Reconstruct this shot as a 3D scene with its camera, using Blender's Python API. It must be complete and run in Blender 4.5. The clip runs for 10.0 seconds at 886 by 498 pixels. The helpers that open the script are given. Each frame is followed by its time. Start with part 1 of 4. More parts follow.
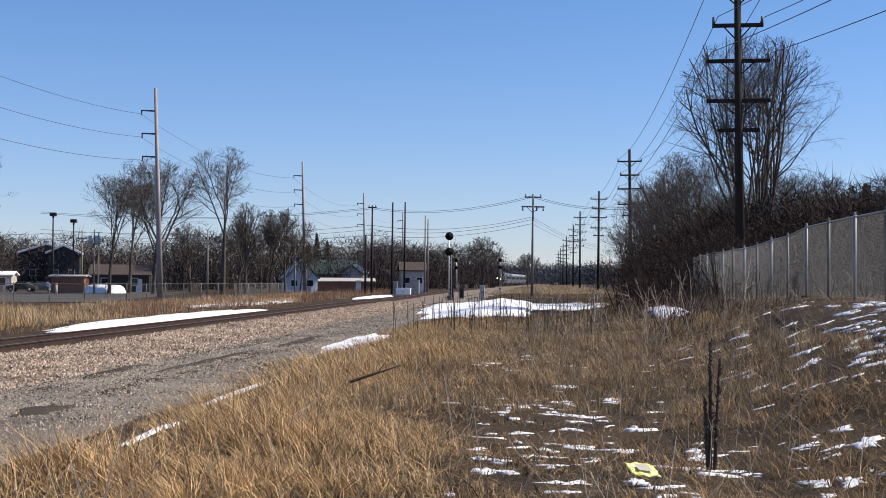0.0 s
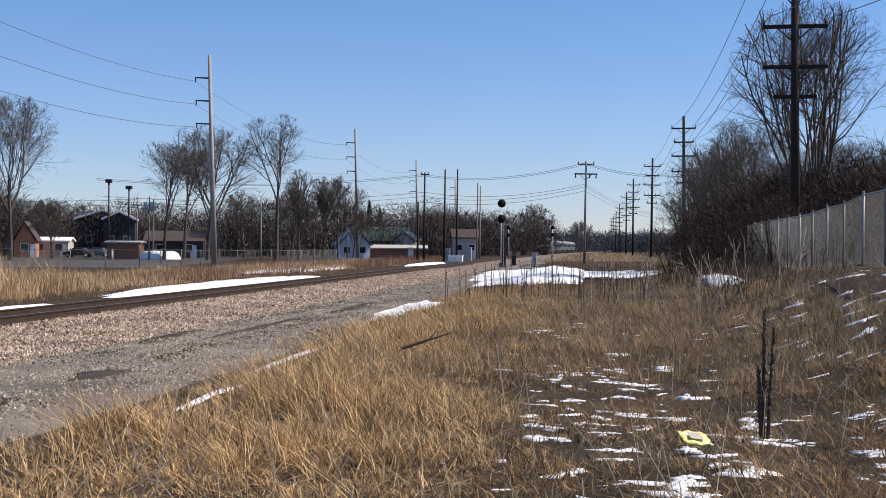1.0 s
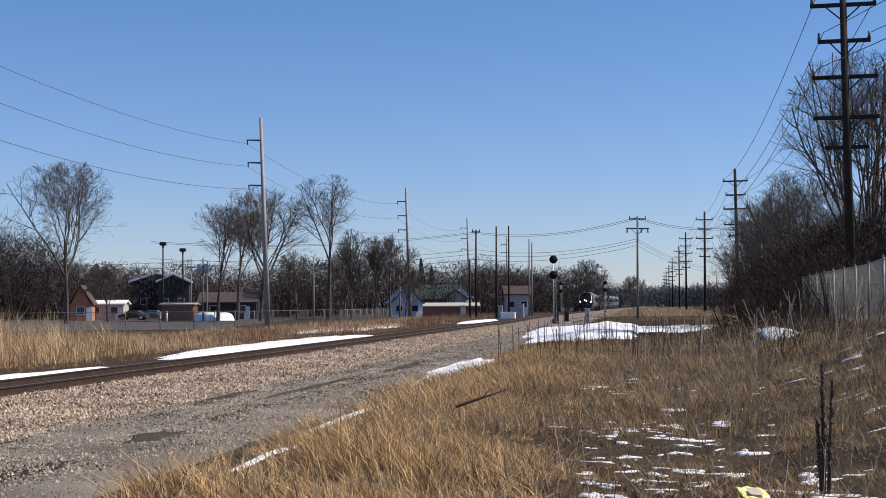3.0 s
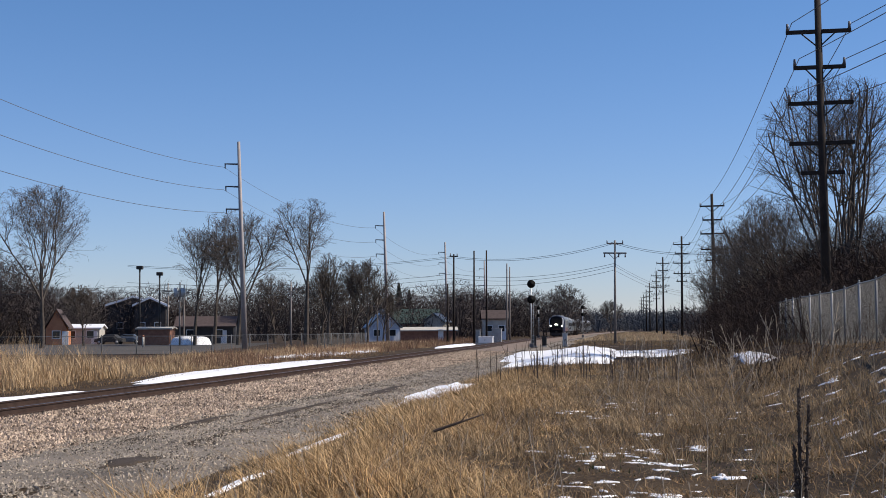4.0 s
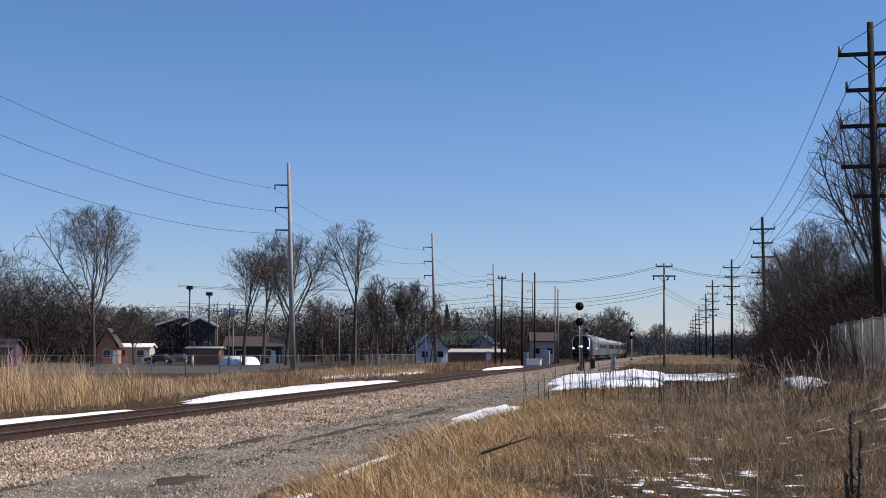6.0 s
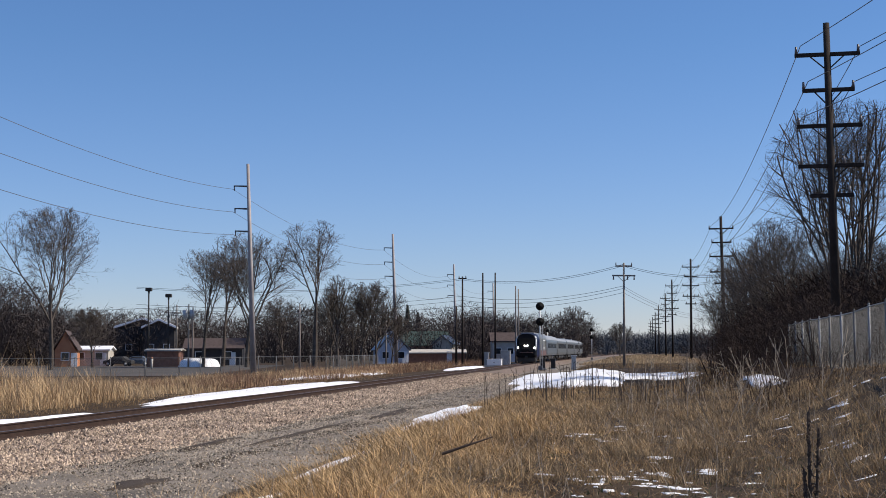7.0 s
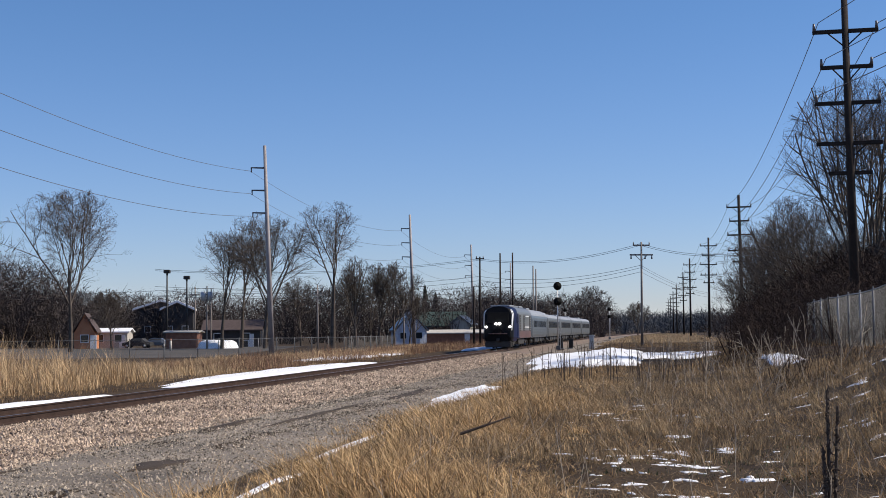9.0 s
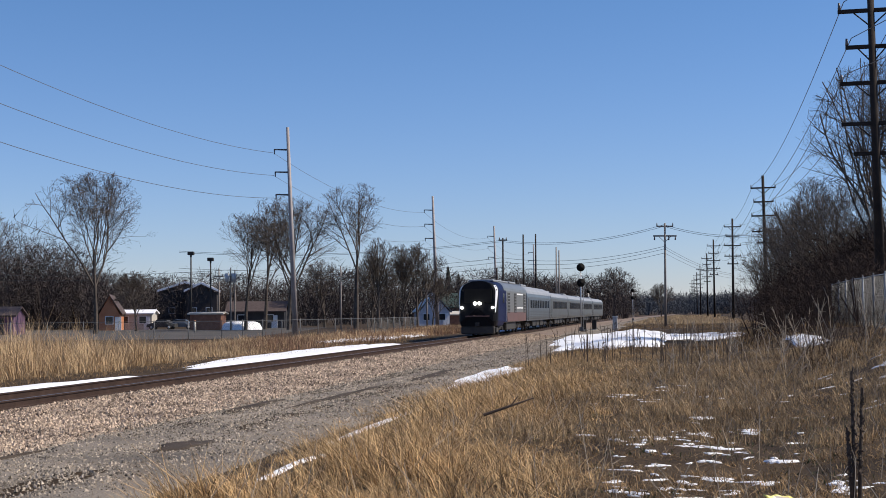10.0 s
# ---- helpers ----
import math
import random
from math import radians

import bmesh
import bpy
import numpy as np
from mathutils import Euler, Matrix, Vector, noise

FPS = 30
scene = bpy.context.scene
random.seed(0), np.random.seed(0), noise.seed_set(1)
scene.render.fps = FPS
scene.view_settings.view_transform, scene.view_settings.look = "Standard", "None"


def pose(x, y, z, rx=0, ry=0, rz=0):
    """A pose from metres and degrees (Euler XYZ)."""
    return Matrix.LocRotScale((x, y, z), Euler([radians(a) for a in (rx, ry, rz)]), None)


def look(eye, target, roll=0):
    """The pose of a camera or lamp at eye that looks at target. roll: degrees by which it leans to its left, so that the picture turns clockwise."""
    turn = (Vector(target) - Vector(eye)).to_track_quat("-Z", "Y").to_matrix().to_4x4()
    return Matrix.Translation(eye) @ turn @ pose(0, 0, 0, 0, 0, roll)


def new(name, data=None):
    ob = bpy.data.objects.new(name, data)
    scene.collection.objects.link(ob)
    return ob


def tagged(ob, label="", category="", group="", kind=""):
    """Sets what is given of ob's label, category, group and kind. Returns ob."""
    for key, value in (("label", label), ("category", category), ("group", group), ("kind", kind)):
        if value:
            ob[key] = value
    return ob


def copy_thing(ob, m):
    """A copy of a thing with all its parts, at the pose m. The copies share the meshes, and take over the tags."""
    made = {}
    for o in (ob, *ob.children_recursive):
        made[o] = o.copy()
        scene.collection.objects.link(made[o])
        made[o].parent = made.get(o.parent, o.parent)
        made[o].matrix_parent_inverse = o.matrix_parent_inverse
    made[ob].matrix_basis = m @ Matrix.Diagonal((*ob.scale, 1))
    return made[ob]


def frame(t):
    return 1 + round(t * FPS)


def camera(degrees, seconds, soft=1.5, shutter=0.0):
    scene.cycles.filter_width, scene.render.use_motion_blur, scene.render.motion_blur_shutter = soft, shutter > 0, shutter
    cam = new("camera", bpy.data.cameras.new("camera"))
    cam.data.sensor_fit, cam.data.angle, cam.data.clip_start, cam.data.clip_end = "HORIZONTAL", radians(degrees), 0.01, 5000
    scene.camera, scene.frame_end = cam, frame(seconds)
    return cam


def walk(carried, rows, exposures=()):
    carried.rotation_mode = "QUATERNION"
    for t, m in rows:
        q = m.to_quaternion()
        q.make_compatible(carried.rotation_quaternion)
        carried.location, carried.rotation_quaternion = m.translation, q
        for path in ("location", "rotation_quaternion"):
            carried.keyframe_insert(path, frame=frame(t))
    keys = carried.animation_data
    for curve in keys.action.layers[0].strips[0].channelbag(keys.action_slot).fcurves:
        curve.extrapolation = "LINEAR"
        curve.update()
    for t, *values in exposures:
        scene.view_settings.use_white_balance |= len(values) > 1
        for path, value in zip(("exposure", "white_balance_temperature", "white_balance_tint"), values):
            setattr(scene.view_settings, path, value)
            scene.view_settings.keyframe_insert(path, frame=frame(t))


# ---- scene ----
# ---------------------------------------------------------------- camera
EYE = 2.11
cam = camera(35.48, 10.0, soft=0.9)
ROWS = [
    (0.0, 91.280, -0.330, -5.418),
    (0.5, 90.554, -1.199, -4.548),
    (1.0, 89.905, -0.510, -3.258),
    (1.5, 91.096, 0.004, -1.602),
    (2.0, 91.556, 0.174, -0.735),
    (2.5, 91.882, 0.274, -0.805),
    (4.0, 93.279, 0.332, -2.018),
    (4.5, 93.837, 0.253, -2.258),
    (5.0, 94.136, 0.266, -1.678),
    (5.2, 94.311, 0.258, -0.604),
    (6.3, 94.150, -0.123, -0.033),
    (6.5, 94.172, -0.003, -0.687),
    (7.0, 94.201, 0.235, -1.661),
    (7.5, 93.849, 0.332, -1.650),
    (8.0, 93.532, 0.505, -1.406),
    (8.5, 93.639, 0.510, -1.113),
    (9.0, 93.395, 0.552, -0.928),
    (9.5, 92.938, 0.543, -0.789),
    (10.0, 92.636, 0.588, 0.027),
]
walk(cam, [(t, pose(0, 0, EYE, rx, ry, rz)) for t, rx, ry, rz in ROWS], [(0, 0.28), (1, 0.26), (4, 0.10), (10, 0.10)])

# ---------------------------------------------------------------- light
SUN_EL, SUN_AZ = radians(43), radians(88)      # azimuth clockwise from +y
world = bpy.data.worlds.new("sky")
scene.world = world
world.use_nodes = True
wn, wl = world.node_tree.nodes, world.node_tree.links
sky = wn.new("ShaderNodeTexSky")
sky.sky_type, sky.sun_disc = "NISHITA", False
sky.sun_elevation, sky.sun_rotation = SUN_EL, SUN_AZ
sky.air_density, sky.dust_density, sky.ozone_density = 1.0, 0.0, 1.2
tint = wn.new("ShaderNodeMix")
tint.data_type, tint.blend_type = "RGBA", "MULTIPLY"
tint.inputs[0].default_value = 1.0
# pale haze towards the horizon, clear blue above
where, part_of, rise, haze = [wn.new("ShaderNode" + k) for k in ("TexCoord", "SeparateXYZ", "MapRange", "Mix")]
rise.inputs["From Min"].default_value, rise.inputs["From Max"].default_value = 0.0, 0.22
haze.data_type = "RGBA"
haze.inputs[6].default_value, haze.inputs[7].default_value = (0.73, 0.82, 1.24, 1), (0.595, 0.835, 1.20, 1)
wl.new(where.outputs["Generated"], part_of.inputs[0])
wl.new(part_of.outputs[2], rise.inputs["Value"])
wl.new(rise.outputs[0], haze.inputs[0])
wl.new(haze.outputs[2], tint.inputs[7])
wl.new(sky.outputs[0], tint.inputs[6])
wl.new(tint.outputs[2], wn["Background"].inputs[0])
wn["Background"].inputs[1].default_value = 0.089
sun_data = bpy.data.lights.new("sun", "SUN")
sun_data.energy, sun_data.angle, sun_data.color = 4.9, radians(0.5), (1.0, 0.90, 0.77)
sun = new("sun", sun_data)
to_sun = Vector((math.sin(SUN_AZ) * math.cos(SUN_EL), math.cos(SUN_AZ) * math.cos(SUN_EL), math.sin(SUN_EL)))
sun.matrix_world = look(to_sun * 60, (0, 0, 0))


# ---------------------------------------------------------------- materials
def material(name, low, high, scale=4.0, rough=0.8, metal=0.0, bump=0.2, fine=40.0, island=0.0, rand=0.0, leaf=0.0, spec=0.5):
    """Two scales of colour noise between low and high, and fine relief."""
    m = bpy.data.materials.new(name)
    m.use_nodes = True
    n, l = m.node_tree.nodes, m.node_tree.links
    b = n["Principled BSDF"]
    co = n.new("ShaderNodeTexCoord")
    big, small = n.new("ShaderNodeTexNoise"), n.new("ShaderNodeTexNoise")
    big.inputs["Scale"].default_value, big.inputs["Detail"].default_value = scale, 5
    small.inputs["Scale"].default_value, small.inputs["Detail"].default_value = fine, 3
    l.new(co.outputs["Object"], big.inputs["Vector"])
    l.new(co.outputs["Object"], small.inputs["Vector"])
    add = n.new("ShaderNodeMath")
    add.operation = "MULTIPLY_ADD"
    l.new(small.outputs[0], add.inputs[0])
    add.inputs[1].default_value = 0.6
    l.new(big.outputs[0], add.inputs[2])
    last = add.outputs[0]
    for weight, source in ((island, "ShaderNodeNewGeometry"), (rand, "ShaderNodeObjectInfo")):
        if weight:
            g, a = n.new(source), n.new("ShaderNodeMath")
            a.operation = "MULTIPLY_ADD"
            l.new(g.outputs["Random Per Island" if weight is island and island else "Random"], a.inputs[0])
            a.inputs[1].default_value = weight
            l.new(last, a.inputs[2])
            last = a.outputs[0]
    ramp = n.new("ShaderNodeMapRange")
    ramp.inputs["From Min"].default_value, ramp.inputs["From Max"].default_value = 0.5 + 0.22 * island, 1.1 + 0.78 * island + rand
    l.new(last, ramp.inputs["Value"])
    mix = n.new("ShaderNodeMix")
    mix.data_type = "RGBA"
    mix.inputs[6].default_value, mix.inputs[7].default_value = (*low, 1), (*high, 1)
    l.new(ramp.outputs[0], mix.inputs[0])
    l.new(mix.outputs[2], b.inputs["Base Color"])
    b.inputs["Roughness"].default_value, b.inputs["Metallic"].default_value = rough, metal
    b.inputs["Specular IOR Level"].default_value = spec
    if bump:
        bp = n.new("ShaderNodeBump")
        bp.inputs["Strength"].default_value, bp.inputs["Distance"].default_value = bump, 0.03
        l.new(small.outputs[0], bp.inputs["Height"])
        l.new(bp.outputs[0], b.inputs["Normal"])
    if leaf:
        tr, ms = n.new("ShaderNodeBsdfTranslucent"), n.new("ShaderNodeMixShader")
        l.new(mix.outputs[2], tr.inputs["Color"])
        ms.inputs[0].default_value = leaf
        l.new(b.outputs[0], ms.inputs[1])
        l.new(tr.outputs[0], ms.inputs[2])
        l.new(ms.outputs[0], n["Material Output"].inputs["Surface"])
    return m


def glowing(name, colour, strength):
    m = bpy.data.materials.new(name)
    m.use_nodes = True
    b = m.node_tree.nodes["Principled BSDF"]
    b.inputs["Base Color"].default_value = (*colour, 1)
    b.inputs["Emission Color"].default_value, b.inputs["Emission Strength"].default_value = (*colour, 1), strength
    return m


M = {
    "soil": material("soil", (0.019, 0.012, 0.0065), (0.082, 0.053, 0.027), 0.8, 0.95, 0, 0.7, 14, spec=0.2),
    "gravel": material("gravel", (0.05, 0.04, 0.031), (0.34, 0.285, 0.22), 0.35, 0.95, 0, 1.0, 26),
    "ballast": material("ballast", (0.10, 0.07, 0.052), (0.30, 0.225, 0.17), 0.5, 0.95, 0, 0.9, 20),
    "stone": material("stone", (0.055, 0.045, 0.034), (0.56, 0.465, 0.355), 0.5, 0.9, 0, 0.0, 6, island=1.0),
    "pinkstone": material("pinkstone", (0.09, 0.06, 0.042), (0.70, 0.54, 0.39), 0.5, 0.9, 0, 0.0, 6, island=1.0),
    "rail": material("rail", (0.035, 0.022, 0.017), (0.08, 0.05, 0.038), 3, 0.75, 0.3, 0.2, spec=0.2),
    "railhead": material("railhead", (0.25, 0.23, 0.21), (0.4, 0.38, 0.36), 3, 0.35, 0.9, 0.05),
    "tie": material("tie", (0.04, 0.03, 0.024), (0.12, 0.095, 0.075), 3, 0.9, 0, 0.5, rand=0.4),
    "snow": material("snow", (0.80, 0.81, 0.83), (0.90, 0.90, 0.91), 0.8, 0.7, 0, 0.2, 9),
    "gold": material("gold", (0.05, 0.027, 0.011), (0.91, 0.61, 0.295), 2.5, 0.8, 0, 0, 3, island=0.9, leaf=0.12),
    "brown": material("brown", (0.032, 0.019, 0.008), (0.57, 0.365, 0.175), 1.5, 0.85, 0, 0, 3, island=0.9, leaf=0.12),
    "reed": material("reed", (0.24, 0.15, 0.07), (0.78, 0.56, 0.32), 0.12, 0.8, 0, 0, 2, island=0.8, leaf=0.12),
    "straw": material("straw", (0.11, 0.072, 0.038), (0.60, 0.43, 0.24), 1.0, 0.85, 0, 0, 3, island=0.9, leaf=0.12),
    "matte": material("matte", (0.006, 0.006, 0.006), (0.014, 0.014, 0.014), 1, 0.75, 0, 0, spec=0.1),
    "sill": material("sill", (0.09, 0.05, 0.045), (0.15, 0.075, 0.065), 1, 0.5, 0, 0),
    "russet": material("russet", (0.14, 0.07, 0.04), (0.33, 0.19, 0.11), 0.15, 0.85, 0, 0, 2, island=0.8, leaf=0.12),
    "green": material("green", (0.04, 0.05, 0.02), (0.12, 0.13, 0.06), 0.5, 0.85, 0, 0, 3, island=0.8, leaf=0.12),
    "weed": material("weed", (0.035, 0.025, 0.02), (0.10, 0.07, 0.05), 2, 0.9, 0, 0.1, island=0.5),
    "pale": material("pale", (0.28, 0.22, 0.16), (0.50, 0.42, 0.32), 2, 0.9, 0, 0.1, island=0.5),
    "bark": material("bark", (0.04, 0.032, 0.026), (0.14, 0.115, 0.095), 1.5, 0.9, 0, 0.6, 20, spec=0.2),
    "twig": material("twig", (0.07, 0.054, 0.045), (0.19, 0.155, 0.13), 0.4, 0.9, 0, 0, 4, spec=0.2),
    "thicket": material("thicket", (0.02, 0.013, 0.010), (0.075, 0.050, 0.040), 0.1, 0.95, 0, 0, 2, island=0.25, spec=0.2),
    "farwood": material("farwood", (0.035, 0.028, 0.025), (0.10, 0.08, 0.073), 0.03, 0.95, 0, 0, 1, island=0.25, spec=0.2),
    # haze of distance put into the colour: blue-grey instead of brown twigs
    "hazewood": material("hazewood", (0.04, 0.046, 0.058), (0.07, 0.08, 0.095), 0.03, 0.95, 0, 0, 1),
    "conifer": material("conifer", (0.014, 0.02, 0.012), (0.045, 0.055, 0.03), 0.5, 0.9, 0, 0, 3, island=0.6),
    "woodpole": material("woodpole", (0.018, 0.014, 0.012), (0.055, 0.042, 0.035), 1.2, 0.9, 0, 0.4, spec=0.2),
    "greypole": material("greypole", (0.17, 0.145, 0.125), (0.30, 0.26, 0.225), 1.2, 0.85, 0, 0.3),
    "steelpole": material("steelpole", (0.25, 0.22, 0.21), (0.40, 0.36, 0.345), 0.8, 0.7, 0.2, 0.1),
    "wire": material("wire", (0.05, 0.05, 0.055), (0.12, 0.12, 0.13), 1, 0.6, 0.3, 0),
    "insulator": material("insulator", (0.08, 0.07, 0.07), (0.16, 0.14, 0.14), 1, 0.4, 0, 0),
    "mesh": material("mesh", (0.09, 0.093, 0.096), (0.17, 0.173, 0.176), 2, 0.6, 0.3, 0),
    "post": material("post", (0.24, 0.245, 0.25), (0.38, 0.385, 0.39), 2, 0.55, 0.4, 0.05),
    "mud": material("mud", (0.030, 0.022, 0.017), (0.085, 0.066, 0.05), 1.5, 0.9, 0, 0.6, 18, spec=0.2),
    "galvanised": material("galvanised", (0.42, 0.43, 0.44), (0.62, 0.63, 0.64), 2, 0.5, 0.5, 0.05),
    "silver": material("silver", (0.085, 0.088, 0.088), (0.155, 0.16, 0.16), 0.6, 0.42, 0.35, 0.03),
    "locogrey": material("locogrey", (0.125, 0.127, 0.125), (0.185, 0.188, 0.185), 0.7, 0.4, 0.2, 0.02),
    "roofgrey": material("roofgrey", (0.25, 0.258, 0.266), (0.36, 0.37, 0.38), 0.7, 0.5, 0.2, 0.05),
    "black": material("black", (0.004, 0.004, 0.005), (0.010, 0.010, 0.012), 1, 0.45, 0, 0, spec=0.08),
    "blue": material("blue", (0.003, 0.005, 0.032), (0.006, 0.010, 0.052), 1, 0.5, 0, 0, spec=0.1),
    "white": material("white", (0.70, 0.70, 0.70), (0.82, 0.82, 0.82), 1, 0.4, 0, 0),
    "red": material("red", (0.20, 0.035, 0.03), (0.30, 0.05, 0.045), 1, 0.4, 0, 0),
    "dark": material("dark", (0.02, 0.02, 0.02), (0.06, 0.055, 0.05), 2, 0.7, 0.2, 0.1),
    "glass": material("glass", (0.015, 0.018, 0.022), (0.03, 0.035, 0.04), 1, 0.08, 0, 0),
    "bluegrey": material("bluegrey", (0.09, 0.11, 0.135), (0.15, 0.17, 0.20), 0.8, 0.35, 0.3, 0),
    "asphalt": material("asphalt", (0.065, 0.06, 0.055), (0.12, 0.11, 0.10), 0.15, 0.95, 0, 0.3, spec=0.15),
    "orange": material("orange", (0.42, 0.15, 0.07), (0.58, 0.26, 0.13), 1, 0.85, 0, 0.2),
    "brick": material("brick", (0.17, 0.075, 0.05), (0.30, 0.15, 0.10), 2, 0.9, 0, 0.3),
    "cream": material("cream", (0.40, 0.365, 0.31), (0.56, 0.52, 0.45), 1, 0.85, 0, 0.1),
    "bluewall": material("bluewall", (0.44, 0.46, 0.50), (0.58, 0.60, 0.64), 1, 0.8, 0, 0.1),
    "darkwall": material("darkwall", (0.03, 0.027, 0.026), (0.07, 0.06, 0.055), 1, 0.85, 0, 0.2),
    "shingle": material("shingle", (0.045, 0.03, 0.027), (0.10, 0.07, 0.062), 2, 0.9, 0, 0.3),
    "greenroof": material("greenroof", (0.02, 0.042, 0.033), (0.04, 0.07, 0.055), 1, 0.7, 0, 0.1),
    "purple": material("purple", (0.11, 0.055, 0.095), (0.19, 0.10, 0.16), 1, 0.8, 0, 0.1),
    "yellow": material("yellow", (0.72, 0.66, 0.10), (0.86, 0.82, 0.30), 6, 0.35, 0, 0.4, 30),
    "headlight": glowing("headlight", (1.0, 0.97, 0.88), 14.0),
}


# ---------------------------------------------------------------- mesh helpers
def mesh_object(name, verts, faces, mat, parent=None, label="", smooth=False):
    """A mesh from vertices and faces; faces may be a list of tuples, an array, or a list of arrays."""
    me = bpy.data.meshes.new(name)
    if isinstance(faces, np.ndarray):
        faces = [faces]
    if isinstance(faces[0], np.ndarray):
        V = np.asarray(verts, np.float32)
        loops = np.concatenate([f.ravel() for f in faces]).astype(np.int32)
        sizes = np.concatenate([np.full(len(f), f.shape[1]) for f in faces])
        me.vertices.add(len(V))
        me.vertices.foreach_set("co", V.ravel())
        me.loops.add(len(loops))
        me.loops.foreach_set("vertex_index", loops)
        me.polygons.add(len(sizes))
        me.polygons.foreach_set("loop_start", np.concatenate([[0], np.cumsum(sizes)[:-1]]).astype(np.int32))
        me.update(calc_edges=True)
    else:
        me.from_pydata([tuple(v) for v in verts], [], faces)
    me.materials.append(M[mat])
    me.polygons.foreach_set("use_smooth", np.full(len(me.polygons), smooth))
    ob = new(name, me)
    ob.parent = parent
    return tagged(ob, label)


def part(name, bm, mat, parent=None, label="", smooth=False):
    me = bpy.data.meshes.new(name)
    bm.to_mesh(me)
    bm.free()
    me.materials.append(M[mat])
    if smooth:
        me.polygons.foreach_set("use_smooth", [True] * len(me.polygons))
    ob = new(name, me)
    ob.parent = parent
    return tagged(ob, label)


def thing(name, m, label, category, group="", kind=""):
    ob = new(name)
    ob.empty_display_size = 0.2
    ob.matrix_basis = m
    return tagged(ob, label, category, group, kind)


def box(bm, x0, x1, y0, y1, z0, z1, bevel=0.0):
    out = bmesh.ops.create_cube(bm, size=1, matrix=Matrix.Translation(((x0 + x1) / 2, (y0 + y1) / 2, (z0 + z1) / 2)) @ Matrix.Diagonal((x1 - x0, y1 - y0, z1 - z0, 1)))
    if bevel:
        edges = list({e for v in out["verts"] for e in v.link_edges})
        bmesh.ops.bevel(bm, geom=edges, offset=bevel, segments=2, affect="EDGES", profile=0.5)
    return bm


def tube(bm, p, q, r0, r1, n=8, caps=True):
    p, q = Vector(p), Vector(q)
    d = q - p
    m = Matrix.Translation((p + q) / 2) @ d.to_track_quat("Z", "Y").to_matrix().to_4x4()
    bmesh.ops.create_cone(bm, cap_ends=caps, segments=n, radius1=r0, radius2=r1, depth=d.length, matrix=m)
    return bm


def boxed(name, mat, parent, dims, bevel=0.0, label=""):
    return part(name, box(bmesh.new(), *dims, bevel), mat, parent, label)


def tubed(name, mat, parent, p, q, r0, r1=None, n=8, label=""):
    return part(name, tube(bmesh.new(), p, q, r0, r0 if r1 is None else r1, n), mat, parent, label, n > 6)


def sticks(P, Q, R0, R1, sides=3):
    """Tapered prisms from P to Q as one array of vertices and faces."""
    P, Q = np.asarray(P, float), np.asarray(Q, float)
    d = Q - P
    d /= np.maximum(np.linalg.norm(d, axis=1, keepdims=True), 1e-9)
    up = np.where(np.abs(d[:, 2:3]) > 0.9, np.array([[1.0, 0, 0]]), np.array([[0, 0, 1.0]]))
    a = np.cross(d, up)
    a /= np.linalg.norm(a, axis=1, keepdims=True)
    b = np.cross(d, a)
    rings = []
    for C, R in ((P, R0), (Q, R1)):
        for k in range(sides):
            w = 2 * math.pi * k / sides
            rings.append(C + (a * math.cos(w) + b * math.sin(w)) * np.asarray(R).reshape(-1, 1))
    V = np.stack(rings, 1).reshape(-1, 3)
    base = np.arange(len(P))[:, None] * 2 * sides
    F = [base + np.array([[k, (k + 1) % sides, sides + (k + 1) % sides, sides + k]]) for k in range(sides)]
    return V, np.concatenate(F)


def ribbons(P, Q, R, seed):
    """Flat slivers from P to Q for the finest twigs."""
    P, Q = np.asarray(P, float), np.asarray(Q, float)
    s = np.cross(Q - P, np.random.RandomState(seed).randn(len(P), 3))
    s *= np.asarray(R).reshape(-1, 1) / np.maximum(np.linalg.norm(s, axis=1, keepdims=True), 1e-9)
    V = np.stack([P - s * 1.25, P + s * 1.25, Q], 1).reshape(-1, 3)
    return V, np.arange(len(P) * 3).reshape(-1, 3)


# ---------------------------------------------------------------- lie of the land
RAIL = 0.35
A0, A1, A2, A3 = -15.31, 0.1823, -0.1232e-3, 0.2391e-6
Y_END = 420.0


def cx(y):
    y = np.asarray(y, float)
    c = np.minimum(y, Y_END)
    v = A0 + A1 * c + A2 * c ** 2 + A3 * c ** 3 + 1.2 * np.exp(-((c - 295) / 60) ** 2)
    return v + (y - c) * (A1 + 2 * A2 * Y_END + 3 * A3 * Y_END ** 2)


def bend(y):
    c = np.minimum(np.asarray(y, float), Y_END)
    return A1 + 2 * A2 * c + 3 * A3 * c ** 2 - 1.2 * (c - 295) / 1800 * np.exp(-((c - 295) / 60) ** 2)


def along(off, y):
    """The place at a sideways distance from the track's middle."""
    t = bend(y)
    n = np.sqrt(1 + t * t)
    return cx(y) + off / n, y - off * t / n


def ss(a, b, v):
    w = np.clip((np.asarray(v, float) - a) / (b - a), 0, 1)
    return w * w * (3 - 2 * w)


def lumps(x, y):
    return (np.sin(x * 0.9 + 1.3 * np.sin(y * 0.37)) * np.sin(y * 0.71 + 0.8 * np.sin(x * 0.53)) + 0.5 * np.sin(x * 2.3 + y * 1.1) * np.sin(y * 1.9 - x * 0.7))


